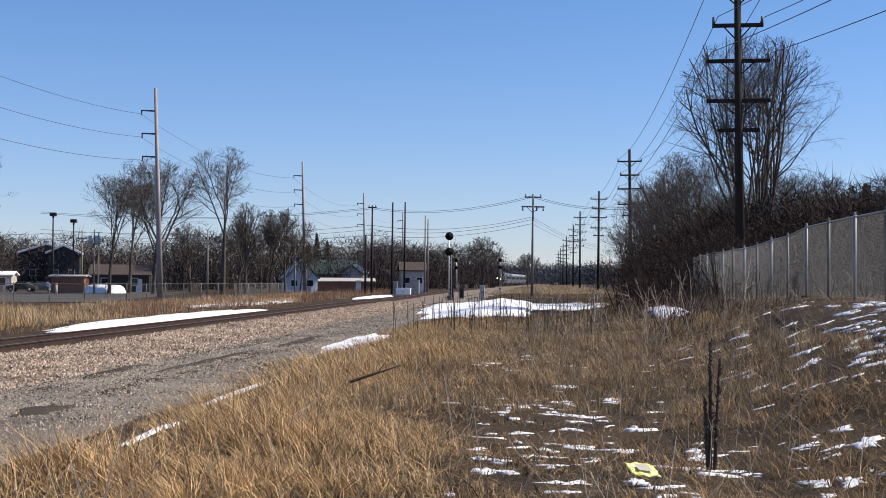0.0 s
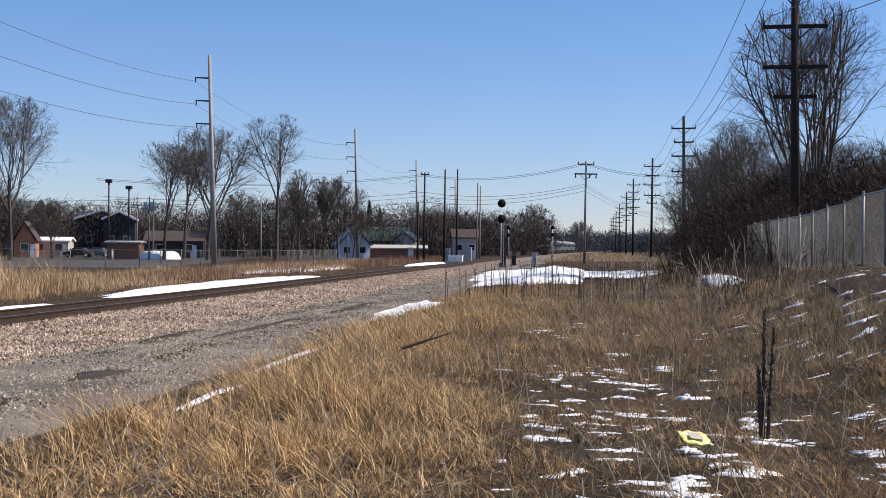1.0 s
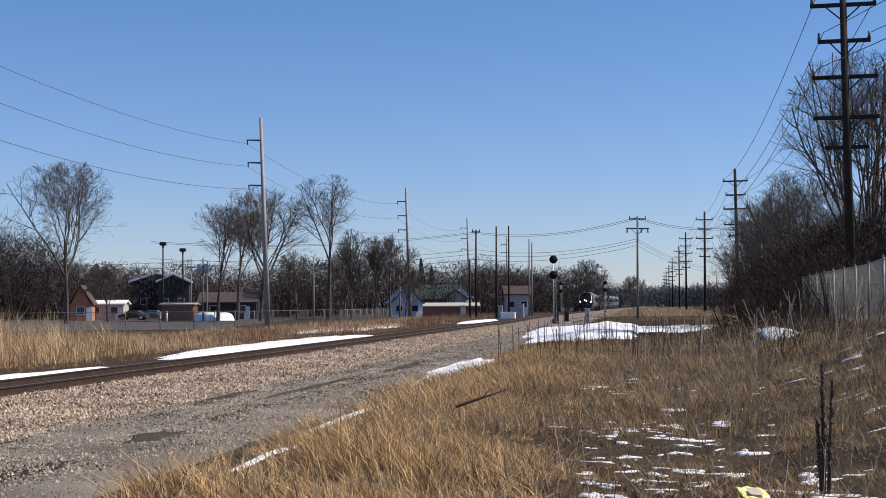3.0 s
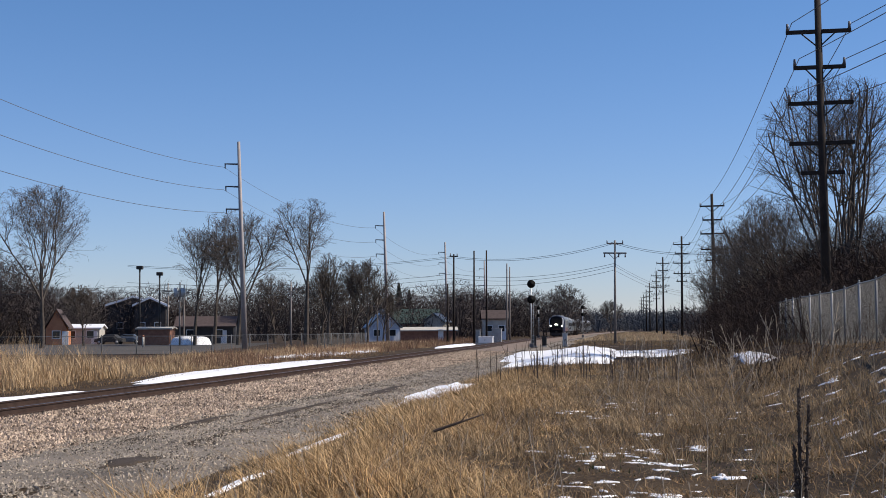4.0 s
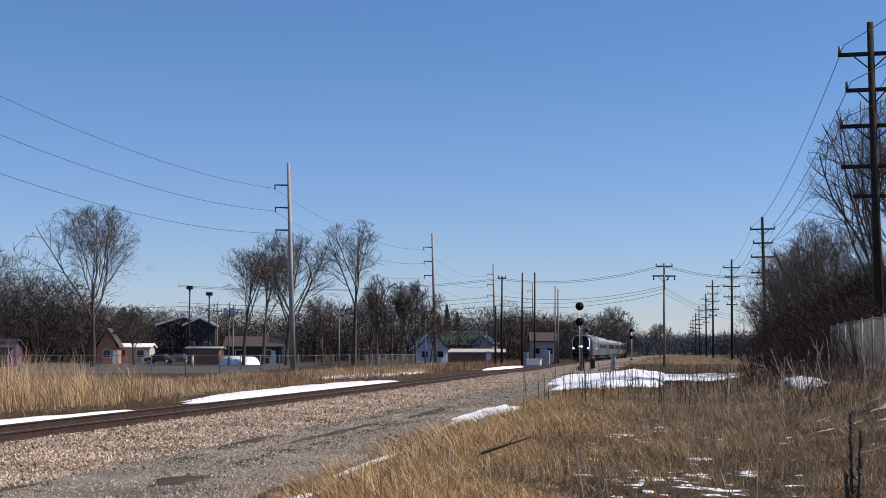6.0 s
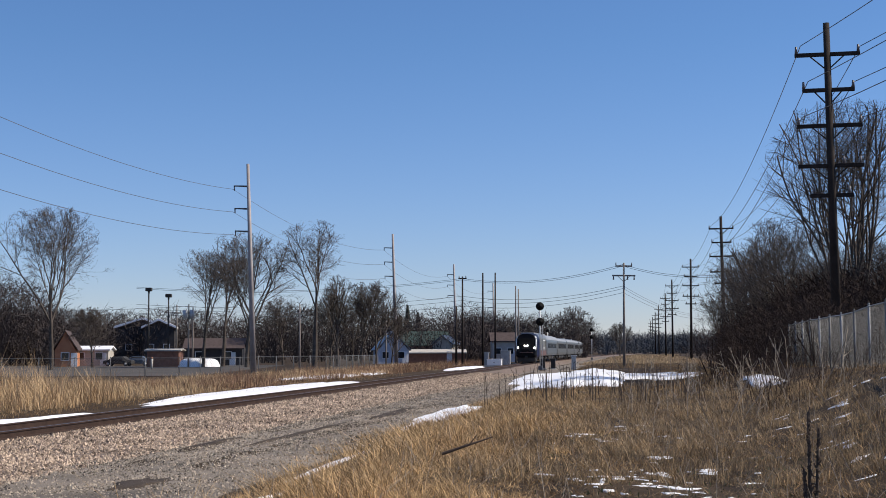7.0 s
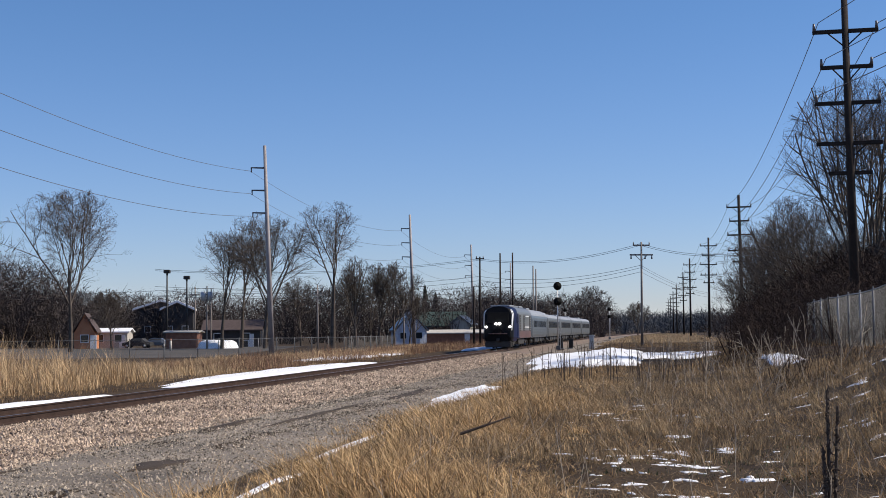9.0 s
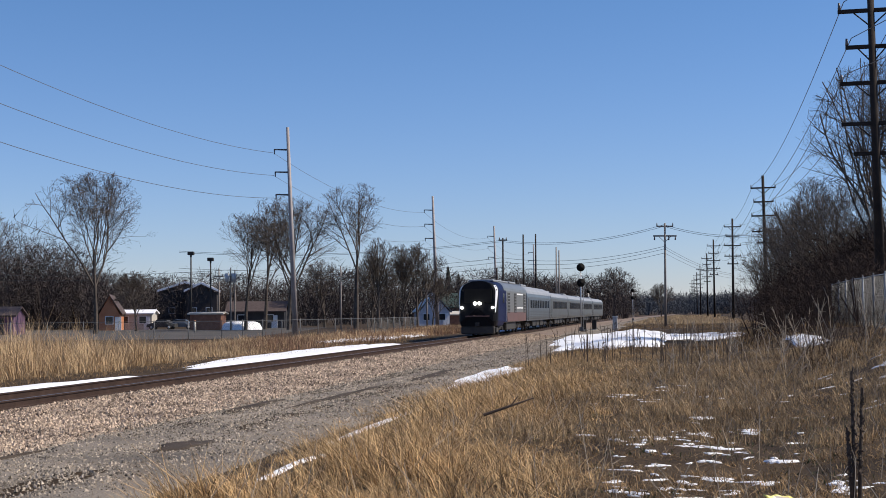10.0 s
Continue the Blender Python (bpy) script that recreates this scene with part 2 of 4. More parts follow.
def height(x, y):
    x, y = np.asarray(x, float), np.asarray(y, float)
    off = (x - cx(y)) / np.sqrt(1 + bend(y) ** 2)
    z = 0.4 * ss(8.4, 11.5, off) * (1 - 0.4 * ss(40, 110, y))
    z = z + 1.0 * ss(16.5, 21.5, off) * ss(4, 16, y) * (1 - ss(60, 120, y))
    z = z + 0.9 * ss(17, 20.5, off) * ss(10, 20, y) * (1 - ss(34, 50, y)) * 0.3
    z = z + 2.2 * ss(24, 60, off) * ss(20, 60, y) * (1 - ss(250, 400, y))
    return z + 0.05 * lumps(x, y) * ss(9, 11, off) + 0.03 * lumps(x, y) * ss(5, 8, -off)


def at(b, d):
    """A place by its bearing (sideways per metre ahead) and its distance ahead."""
    return b * d, d


def on_ground(b, d, rz=0, sink=0.0):
    x, y = at(b, d)
    return pose(x, y, float(height(x, y)) - sink, 0, 0, rz)


def sheet(name, offs, ys, zf, mat, kind="structure", label="", category=""):
    O, Y = np.meshgrid(offs, ys)
    X, YY = along(O, Y)
    V = np.stack([X, YY, zf(O, X, YY)], -1).reshape(-1, 3)
    n, k = len(offs), len(ys)
    i = np.arange((k - 1) * n).reshape(k - 1, n)[:, :-1].reshape(-1, 1)
    F = np.concatenate([i, i + 1, i + n + 1, i + n], 1)
    ob = mesh_object(name, V, F, mat, smooth=True)
    return tagged(ob, label, category, "", kind)


# ---------------------------------------------------------------- ground
near_y = np.concatenate([np.arange(-60, 0, 6), np.arange(0, 70, 0.7), np.arange(70, 160, 3), np.geomspace(160, 4500, 40)])
offs = np.concatenate([-np.geomspace(3000, 30, 24), np.arange(-28, 4, 2.0), np.arange(4, 26, 0.6), np.geomspace(26.5, 3000, 26)])
sheet("ground", offs, near_y, lambda o, x, y: np.where(np.abs(o) < 4.4, -0.15, height(x, y)), "soil", label="dry brown winter field of soil and thatch", category="ground")
road_y = np.concatenate([np.arange(-40, 80, 0.8), np.arange(80, 420, 5)])
road_edge = np.linspace(0, 1, 9)
O, Y = np.meshgrid(road_edge, road_y)
O = 4.0 + O * (6.2 - 1.7 * ss(22, 36, Y) + 0.4 * np.sin(Y * 0.31) + 0.3 * np.sin(Y * 0.83 + 1))
X, YY = along(O, Y)
Z = 0.03 + 0.012 * lumps(X * 2, YY * 2) - 0.05 * np.exp(-((O - 5.2) / 0.25) ** 2) - 0.05 * np.exp(-((O - 6.8) / 0.25) ** 2) - 0.04 * (road_edge > 0.99)
k, n = O.shape
i = np.arange((k - 1) * n).reshape(k - 1, n)[:, :-1].reshape(-1, 1)
tagged(mesh_object("gravel_road", np.stack([X, YY, Z], -1).reshape(-1, 3), np.concatenate([i, i + 1, i + n + 1, i + n], 1), "gravel", smooth=True), "grey gravel service road beside the track", "road", "", "structure")
bal_y = np.concatenate([np.arange(-40, 90, 1.2), np.arange(90, 460, 5), np.arange(460, 1400, 40)])
bal_o = np.array([-4.4, -3.4, -2.6, -1.9, -1.2, 0, 1.2, 1.9, 2.6, 3.4, 4.6])
bal_z = np.array([-0.12, 0.0, 0.09, 0.16, 0.16, 0.15, 0.16, 0.16, 0.12, 0.08, 0.02])
sheet("ballast", bal_o, bal_y, lambda o, x, y: np.interp(o, bal_o, bal_z) + 0.012 * lumps(x * 3, y * 3), "ballast", label="pinkish crushed stone ballast bed of the railway", category="ballast")


def stones(name, count, o0, o1, y0, y1, zf, mat, label, seed, big=1.0):
    r = np.random.RandomState(seed)
    y = y0 * (y1 / y0) ** r.rand(count)
    o = o0 + (o1 - o0) * r.rand(count)
    X, Y = along(o, y)
    s = (0.014 + 0.022 * r.rand(count) ** 2) * big * (1 + y / 90)
    base = np.array([[1, 0, 0], [-1, 0, 0], [0, 1, 0], [0, -1, 0], [0, 0, 1.0]])
    V = base[None] * (0.6 + 0.7 * r.rand(count, 5, 1)) * s[:, None, None] + r.randn(count, 5, 3) * 0.25 * s[:, None, None]
    V += np.stack([X, Y, zf(o, X, Y) + s * 0.15], -1)[:, None]
    F = np.array([[0, 2, 4], [2, 1, 4], [1, 3, 4], [3, 0, 4]])
    F = (np.arange(count)[:, None, None] * 5 + F[None]).reshape(-1, 3)
    tagged(mesh_object(name, V.reshape(-1, 3), F, mat), label, "gravel", "", "stuff")


stones("ballast_stones", 54000, 0.95, 4.9, 14, 120, lambda o, x, y: np.interp(o, bal_o, bal_z), "pinkstone", "pinkish crushed stones on the track's shoulder", 3, 1.0)
stones("road_gravel", 66000, 4.3, 9.9, 9, 110, lambda o, x, y: 0.02 + 0 * o, "stone", "loose grey gravel on the service road", 4, 0.72)


# ---------------------------------------------------------------- track
def rail_line(name, side):
    prof = [(-0.075, -0.18), (0.075, -0.18), (0.075, -0.165), (0.012, -0.145), (0.012, -0.045), (0.036, -0.035), (0.036, -0.004), (0.03, 0), (-0.03, 0), (-0.036, -0.004), (-0.036, -0.035), (-0.012, -0.045), (-0.012, -0.145), (-0.075, -0.165)]
    ys = np.concatenate([np.arange(-40, 120, 4), np.arange(120, 1400, 12)])
    V = []
    for y in ys:
        for o, z in prof:
            X, Y = along(side * 0.7535 + o, y)
            V.append((float(X), float(Y), RAIL + z))
    n = len(prof)
    F = [[i * n + j, i * n + (j + 1) % n, (i + 1) * n + (j + 1) % n, (i + 1) * n + j] for i in range(len(ys) - 1) for j in range(n)]
    ob = mesh_object(name, V, F, "rail")
    ob.data.materials.append(M["railhead"])
    for i, p in enumerate(ob.data.polygons):
        if i % n == 7:
            p.material_index = 1
    return tagged(ob, "dark rusty steel rail with worn shiny top", "rail", "rails", "structure")


rail_line("rail_1", -1)
rail_line("rail_2", 1)

# ---------------------------------------------------------------- train
def ring(bm, y, prof):
    return [bm.verts.new((x, y, z)) for x, z in prof]


def loft(sections, closed=True):
    bm = bmesh.new()
    rings = [ring(bm, y, p) for y, p in sections]
    n = len(rings[0])
    for a, b in zip(rings, rings[1:]):
        for i in range(n if closed else n - 1):
            bm.faces.new((a[i], a[(i + 1) % n], b[(i + 1) % n], b[i]))
    if closed:
        bm.faces.new(rings[0][::-1])
        bm.faces.new(rings[-1])
    bmesh.ops.recalc_face_normals(bm, faces=bm.faces)
    return bm


def hull(w, z0, z1, shoulder, crown=0.35, tuck=0.0):
    """A carriage's cross-section: upright sides, rounded shoulders, slightly arched roof."""
    right = [(w - tuck, z0), (w, z0 + 0.35), (w, shoulder)]
    for k in range(1, 5):
        a = math.pi / 2 * k / 5
        right.append((w - (w * 0.45) * (1 - math.cos(a)), shoulder + (z1 - shoulder) * 0.82 * math.sin(a)))
    right += [(w * 0.4, z1 - 0.03), (0, z1)]
    return right + [(-x, z) for x, z in right[::-1][1:]]


def bogie(parent, y, frame_mat="dark"):
    b = boxed("bogie", frame_mat, parent, (-1.15, 1.15, y - 1.6, y + 1.6, 0.55, 0.85), 0.05)
    for s in (-1, 1):
        boxed("side_frame", frame_mat, b, (s * 1.05 - 0.08, s * 1.05 + 0.08, y - 1.7, y + 1.7, 0.42, 0.78), 0.06)
        for d in (-1.25, 1.25):
            tubed("wheel", "dark", b, (s * 0.70, y + d, 0.49), (s * 0.83, y + d, 0.49), 0.49, n=20)
            boxed("axle_box", frame_mat, b, (s * 1.12 - 0.1, s * 1.12 + 0.1, y + d - 0.2, y + d + 0.2, 0.36, 0.64), 0.04)
        tubed("spring", frame_mat, b, (s * 1.1, y, 0.75), (s * 1.1, y, 1.0), 0.18, n=10)


def locomotive():
    """Front at +y = 10.9, wheels on z = 0."""
    t = thing("locomotive", pose(0, 0, 0), "modern diesel locomotive, black nose, blue and silver-grey sides, headlights lit", "train")
    W, TOP, L = 1.5, 4.25, 10.9
    h = hull(W, 0.95, TOP, 3.45, tuck=0.08)
    body = part("body", loft([(-L + 0.25, [(x * 0.97, z) for x, z in h]), (-L + 0.6, h), (6.6, h)]), "locogrey", t, "silver-grey side panels")
    def nose_ring(k, depth):
        """The cab's cross-section, narrowed by k, depth metres ahead of the body; the top leans back."""
        out = []
        for x, z in hull(W, 0.75, TOP, 3.4, tuck=0.1):
            rake = max(0.0, z - 2.3) * 0.42 * depth / 4.3 + max(0.0, 1.2 - z) * 0.25
            out.append((x * k, 6.6 + depth - rake, z - (0.12 * depth / 4.3 if z > 3.5 else 0)))
        return out
    def shell(name, mat, rings, label, face=False):
        bm = bmesh.new()
        R = [[bm.verts.new(p) for p in nose_ring(*q)] for q in rings]
        n = len(R[0])
        for p, q in zip(R, R[1:]):
            for k in range(n):
                bm.faces.new((p[k], p[(k + 1) % n], q[(k + 1) % n], q[k]))
        if face:
            mid = bm.verts.new((0, max(v.co.y for v in R[-1]) - 0.05, 2.1))
            for k in range(n):
                bm.faces.new((R[-1][k], R[-1][(k + 1) % n], mid))
        bmesh.ops.recalc_face_normals(bm, faces=bm.faces)
        return part(name, bm, mat, t, label)
    shell("cab_shell", "blue", ((1.0, 0.0), (1.0, 1.6), (0.99, 2.75), (0.985, 3.45)), "deep blue cab side")
    shell("nose", "black", ((0.985, 3.45), (0.965, 3.75), (0.93, 4.0), (0.86, 4.25), (0.78, 4.33)), "glossy black nose", True)
    for s in (-1, 1):
        # a white sweep down the nose's corner, broad above and narrow below
        bm = bmesh.new()
        side = hull(W, 0.75, TOP, 3.4, tuck=0.1)[1:8]
        rows = []
        for k in range(13):
            z = 1.75 + 2.15 * k / 12
            x = float(np.interp(z, [c[1] for c in side], [c[0] for c in side]))
            ends = []
            for narrow, depth in ((0.972 - 0.07 * (1 - k / 12) ** 2, 3.70 + 0.40 * (1 - k / 12) ** 2), (0.885, 4.19)):
                rake = max(0.0, z - 2.3) * 0.42 * depth / 4.3
                ends.append(bm.verts.new((s * x * narrow * 1.012, 6.63 + depth - rake, z - (0.12 * depth / 4.3 if z > 3.5 else 0))))
            rows.append(ends)
        for p, q in zip(rows, rows[1:]):
            bm.faces.new((p[0], p[1], q[1], q[0]))
        bmesh.ops.recalc_face_normals(bm, faces=bm.faces)
        bmesh.ops.solidify(bm, geom=bm.faces[:], thickness=0.02)
        part("white_stripe", bm, "white", t, "white stripe sweeping down the cab's corner")
    boxed("cab_roof", "roofgrey", t, (-0.95, 0.95, 5.6, 8.6, TOP - 0.15, TOP + 0.02), 0.05)
    boxed("windscreen", "matte", t, (-1.05, 1.05, -0.03, 0.03, -0.55, 0.55), 0.02).matrix_basis = Matrix.Translation((0, 10.62, 3.0)) @ Euler((radians(22), 0, 0)).to_matrix().to_4x4()
    for s in (-1, 1):
        def panel(name, mat, ys, zs, lift, label=""):
            bm = bmesh.new()
            a = [bm.verts.new((s * (W + lift), y, z)) for y, z in zip(ys, zs)]
            b = [bm.verts.new((s * (W - 0.06), y, z)) for y, z in zip(ys, zs)]
            bm.faces.new(a)
            bm.faces.new(b[::-1])
            for i in range(len(a)):
                bm.faces.new((a[i], a[(i + 1) % len(a)], b[(i + 1) % len(a)], b[i]))
            bmesh.ops.recalc_face_normals(bm, faces=bm.faces)
            return part(name, bm, mat, t, label)
        panel("blue_panel", "blue", (4.4, 6.6, 6.6, 5.2), (1.0, 1.0, 3.45, 3.45), 0.012, "deep blue sweeping side panel")
        panel("cab_window", "glass", (6.4, 7.3, 7.1, 6.4), (2.5, 2.5, 3.2, 3.2), 0.022)
        panel("lower_sill", "sill", (-10.0, 4.3, 4.6, -10.0), (1.0, 1.0, 1.75, 1.75), 0.010, "dull red-brown lower side band")
        for y0 in (-9.6, -2.2, 2.4):
            g = panel("grille", "dark", (y0, y0 + 1.7, y0 + 1.7, y0), (1.7, 1.7, 3.3, 3.3), 0.012, "dark louvred grille")
            for k in range(6):
                boxed("slat", "locogrey", g, (min(s * W, s * (W + 0.035)), max(s * W, s * (W + 0.035)), y0 + 0.05, y0 + 1.65, 1.8 + 0.25 * k, 1.87 + 0.25 * k))
        for z in (2.05, 3.2):
            panel("white_band", "white", (-7.4, -2.6, -2.6, -7.4), (z, z, z + 0.12, z + 0.12), 0.014)
        boxed("handrail", "galvanised", t, (s * 1.56 - 0.02, s * 1.56 + 0.02, 5.5, 5.55, 1.1, 2.6))
        tubed("ditch_light", "headlight", t, (s * 1.16, 10.3, 2.12), (s * 1.16, 10.88, 2.12), 0.10, n=14, label="lit ditch light")
        tubed("headlight", "headlight", t, (s * 0.17, 10.4, 2.42), (s * 0.17, 11.0, 2.42), 0.12, n=14, label="lit headlight")
        boxed("pilot_step", "dark", t, (min(s * 0.7, s * 1.35), max(s * 0.7, s * 1.35), 9.0, 10.2, 0.25, 0.6), 0.03)
    boxed("plough", "dark", t, (-1.25, 1.25, 10.0, 10.75, 0.14, 0.75), 0.08, "dark snow plough under the nose")
    boxed("coupler", "dark", t, (-0.16, 0.16, 10.3, 11.1, 0.72, 1.0), 0.04)
    boxed("bumper_stripe", "sill", t, (-0.9, 0.9, 10.7, 10.97, 1.42, 1.52), 0.02, "thin red band across the nose")
    boxed("roof_hatch", "roofgrey", t, (-0.75, 0.75, -8.5, -4.0, 4.2, 4.38), 0.06)
    boxed("roof_fan", "roofgrey", t, (-0.7, 0.7, -3.2, 3.4, 4.2, 4.34), 0.06)
    boxed("horn", "dark", t, (-0.3, 0.3, 6.2, 6.6, 4.2, 4.4), 0.04)
    boxed("fuel_tank", "dark", t, (-1.3, 1.3, -3.4, 3.2, 0.32, 1.0), 0.1)
    for y in (-7.0, 6.4):
        bogie(t, y)
    return t


def coach(first):
    label = "blue-grey passenger coach with bright roof and tall windows" if first else "ribbed stainless steel passenger coach with dark window band"
    t = thing("passenger_coach", pose(0, 0, 0), label, "train car", "passenger coaches of the train")
    top = 4.2 if first else 3.95
    h = hull(1.5, 0.95, top, 3.15, tuck=0.06)
    part("body", loft([(-12.75, [(x * 0.98, z) for x, z in h]), (-12.6, h), (12.6, h), (12.75, [(x * 0.98, z) for x, z in h])]), "silver" if not first else "bluegrey", t)
    for s in (-1, 1):
        xa, xb = (1.46, 1.515) if s > 0 else (-1.515, -1.46)
        band = boxed("window_band", "dark" if not first else "bluegrey", t, (xa, xb, -10.6, 10.6, 2.05, 2.95), 0.01, "dark band round the windows")
        xa, xb = (1.47, 1.525) if s > 0 else (-1.525, -1.47)
        for k in range(11):
            y = -9.9 + k * 1.85
            boxed("window", "glass", band, (xa, xb, y, y + 1.3, 2.12, 2.88), 0.012)
        for k in range(5):
            z = 1.15 + 0.16 * k
            boxed("rib", "silver", t, (xa, xb, -12.4, 12.4, z, z + 0.05))
        for y in (-11.9, 11.1):
            boxed("door", "silver", t, (xa, xb, y, y + 0.8, 1.05, 3.0), 0.012)
    boxed("roof_unit", "roofgrey", t, (-0.7, 0.7, 6.0, 10.0, top - 0.05, top + 0.12), 0.05)
    part("roof_skin", loft([(y, [(x * 1.006, z + 0.012) for x, z in h[3:-3]] + [(x * 0.97, z - 0.05) for x, z in h[3:-3]][::-1]) for y in (-12.6, 12.6)]), "roofgrey", t, "pale grey roof")
    for y0, y1 in ((-5.5, -2.6), (-1.6, 1.4), (2.2, 5.4)):
        boxed("underfloor_box", "dark", t, (-1.25, 1.25, y0, y1, 0.4, 1.0), 0.05)
    boxed("gangway", "dark", t, (-0.6, 0.6, -13.1, 13.1, 1.0, 3.3), 0.05)
    for y in (-9.1, 9.1):
        bogie(t, y)
    return t


# ---------------------------------------------------------------- poles and lines
def power_pole(m, h, arms, lean=0.0, mat="woodpole", label="tall dark wooden utility pole with crossarms", group="utility poles", r=0.2):
    t = thing("utility_pole", m @ pose(0, 0, 0, 0, lean, 0), label, "utility pole", group)
    tubed("pole", mat, t, (0, 0, -0.8), (0, 0, h), r, r * 0.62, 12)
    for z, half, pins in arms:
        a = boxed("crossarm", mat, t, (-half, half, -0.09, 0.09, z - 0.09, z + 0.09), 0.015)
        for s in (-1, 1):
            if half > 1:
                tubed("brace", mat, t, (s * half * 0.52, 0.1, z - 0.06), (0, 0.12, z - 0.75), 0.035, n=5)
        for k in pins:
            tubed("insulator", "insulator", a, (k * half, 0, z + 0.09), (k * half, 0, z + 0.42), 0.075, 0.05, 8)
    return t


def steel_pole(m, h, lean, r=0.28):
    t = thing("transmission_pole", m @ pose(0, 0, 0, 0, lean, 0), "slender grey-brown steel transmission pole with three short arms", "utility pole", "transmission poles")
    tubed("pole", "steelpole", t, (0, 0, -0.8), (0, 0, h), r, r * 0.5, 12)
    for z in (h - 2.2, h - 4.4, h - 6.6):
        a = tubed("arm", "wire", t, (0, 0, z), (-1.45, 0, z + 0.12), 0.09, 0.06, 6)
        tubed("insulator", "insulator", a, (-1.4, 0, z + 0.05), (-1.4, 0, z - 0.35), 0.07, 0.05, 8)
    return t


def cable(p, q, sag, r=0.018, n=22):
    P = np.array([[p[k] + (q[k] - p[k]) * i / n for k in range(3)] for i in range(n + 1)])
    u = np.linspace(0, 1, n + 1)
    P[:, 2] -= sag * 4 * u * (1 - u)
    d = np.gradient(P, axis=0)
    side = np.stack([-d[:, 1], d[:, 0], 0 * d[:, 0]], 1)
    side *= r / np.linalg.norm(side, axis=1, keepdims=True)
    V = np.stack([P + side, P - side * 0.6 + (0, 0, r), P - side * 0.6 - (0, 0, r)], 1).reshape(-1, 3)
    F = [(3 * i + k, 3 * i + (k + 1) % 3, 3 * i + 3 + (k + 1) % 3, 3 * i + 3 + k) for i in range(n) for k in range(3)]
    ob = mesh_object("power_line", V, F, "wire")
    return tagged(ob, "dark overhead power cable sagging between poles", "cable", "overhead cables")


POLE_ARMS = ((16.4, 1.5, (-0.95, 0.95)), (14.7, 1.2, (-0.95, 0.95)), (13.0, 1.5, (-0.95, 0.95)), (11.1, 1.5, (-0.9, -0.4, 0.4, 0.9)), (9.7, 1.0, (-0.8, 0.8)))
# bearing, distance, height of top above eye
line_right = [(0.316, 64, 17.5, -0.6), (0.2335, 168, 18.4, -0.7), (0.209, 250, 18.6, 0.4), (0.1955, 322, 18.5, 0), (0.1905, 400, 18.5, 0), (0.1855, 510, 18.5, 0), (0.183, 600, 18.5, 0), (0.181, 690, 18.5, 0), (0.1795, 780, 18.5, 0)]
tops = []
for b, d, h, lean in line_right:
    x, y = at(b, d)
    z = float(height(x, y))
    power_pole(pose(x, y, z, 0, 0, -10), h - z, [(a[0] + h - 17.9 - z, a[1], a[2]) for a in POLE_ARMS], lean, r=0.24 if d < 100 else 0.26)
    tops.append((x, y, h))
tops.insert(0, (17.6, 64 - 98, 17.9))
for (xa, ya, ha), (xb, yb, hb) in list(zip(tops, tops[1:]))[:6]:
    for drop, half in ((1.1, 1.42), (2.8, 1.1), (4.5, 1.42)):
        for s in (-1, 1):
            cable((xa + s * half, ya, ha - drop), (xb + s * half, yb, hb - drop), 1.6 if ya < 0 else 1.5, 0.02)

line_left = [(-0.107, 134, 20.3, -1.9), (-0.0045, 214, 20.2, -1.6), (0.0385, 290, 20.2, -1.2), (0.066, 372, 20.2, -0.6)]
ltops = [(-27.4, 55, 20.3)]
for b, d, h, lean in line_left:
    x, y = at(b, d)
    steel_pole(pose(x, y, 0, 0, 0, -8), h, lean, 0.30 if d < 200 else 0.32)
    ltops.append((x + h * math.sin(radians(lean)), y, h))
for (xa, ya, ha), (xb, yb, hb) in zip(ltops, ltops[1:]):
    for drop in (2.5, 4.7, 6.9):
        cable((xa - 1.4, ya, ha - drop), (xb - 1.4, yb, hb - drop), 1.6, 0.02)

# a pole line that crosses over the railway
px, py = at(0.160, 166)
cross_pole = power_pole(pose(px, py, 0.3), 12.3, ((11.9, 1.0, (-0.95, 0.95)), (10.75, 1.4, ())), 0.5, "greypole", "weathered grey wooden pole carrying two crossarms and cables", r=0.17)
for s in (-1.25, 0.45, 1.25):
    tubed("insulator", "insulator", cross_pole, (s, 0, 10.25), (s, 0, 10.68), 0.10, 0.06, 10)
far_side = [(0.0430, 196, 12.6), (0.0577, 200, 13.3), (0.0667, 215, 14.2), (0.0815, 240, 13.3), (0.0835, 244, 12.9), (0.0385, 190, 8.2)]
for b, d, h in far_side:
    x, y = at(b, d)
    power_pole(pose(x, y, 0), h, ((h - 0.3, 0.6, (-0.8, 0.8)),) if d == 196 else (), 0.3, "greypole" if d > 230 else "woodpole", "plain wooden pole beside the railway", r=0.17)
fx, fy = at(0.0430, 196)
for za, zb, sg in ((12.4, 12.3, 1.1), (12.2, 12.1, 1.1), (9.8, 9.8, 1.0), (9.5, 9.2, 1.0), (9.0, 8.4, 0.9)):
    cable((fx, fy, zb), (px, py, za), sg, 0.022)
    end = tops[2] if za > 11 else tops[3]
    cable((px, py, za), (end[0], end[1], za - 1.1 if za > 11 else za - 1.2), sg * 0.6, 0.022)
    cable((fx - 47, fy + 6, zb - 0.8), (fx, fy, zb), sg, 0.022)

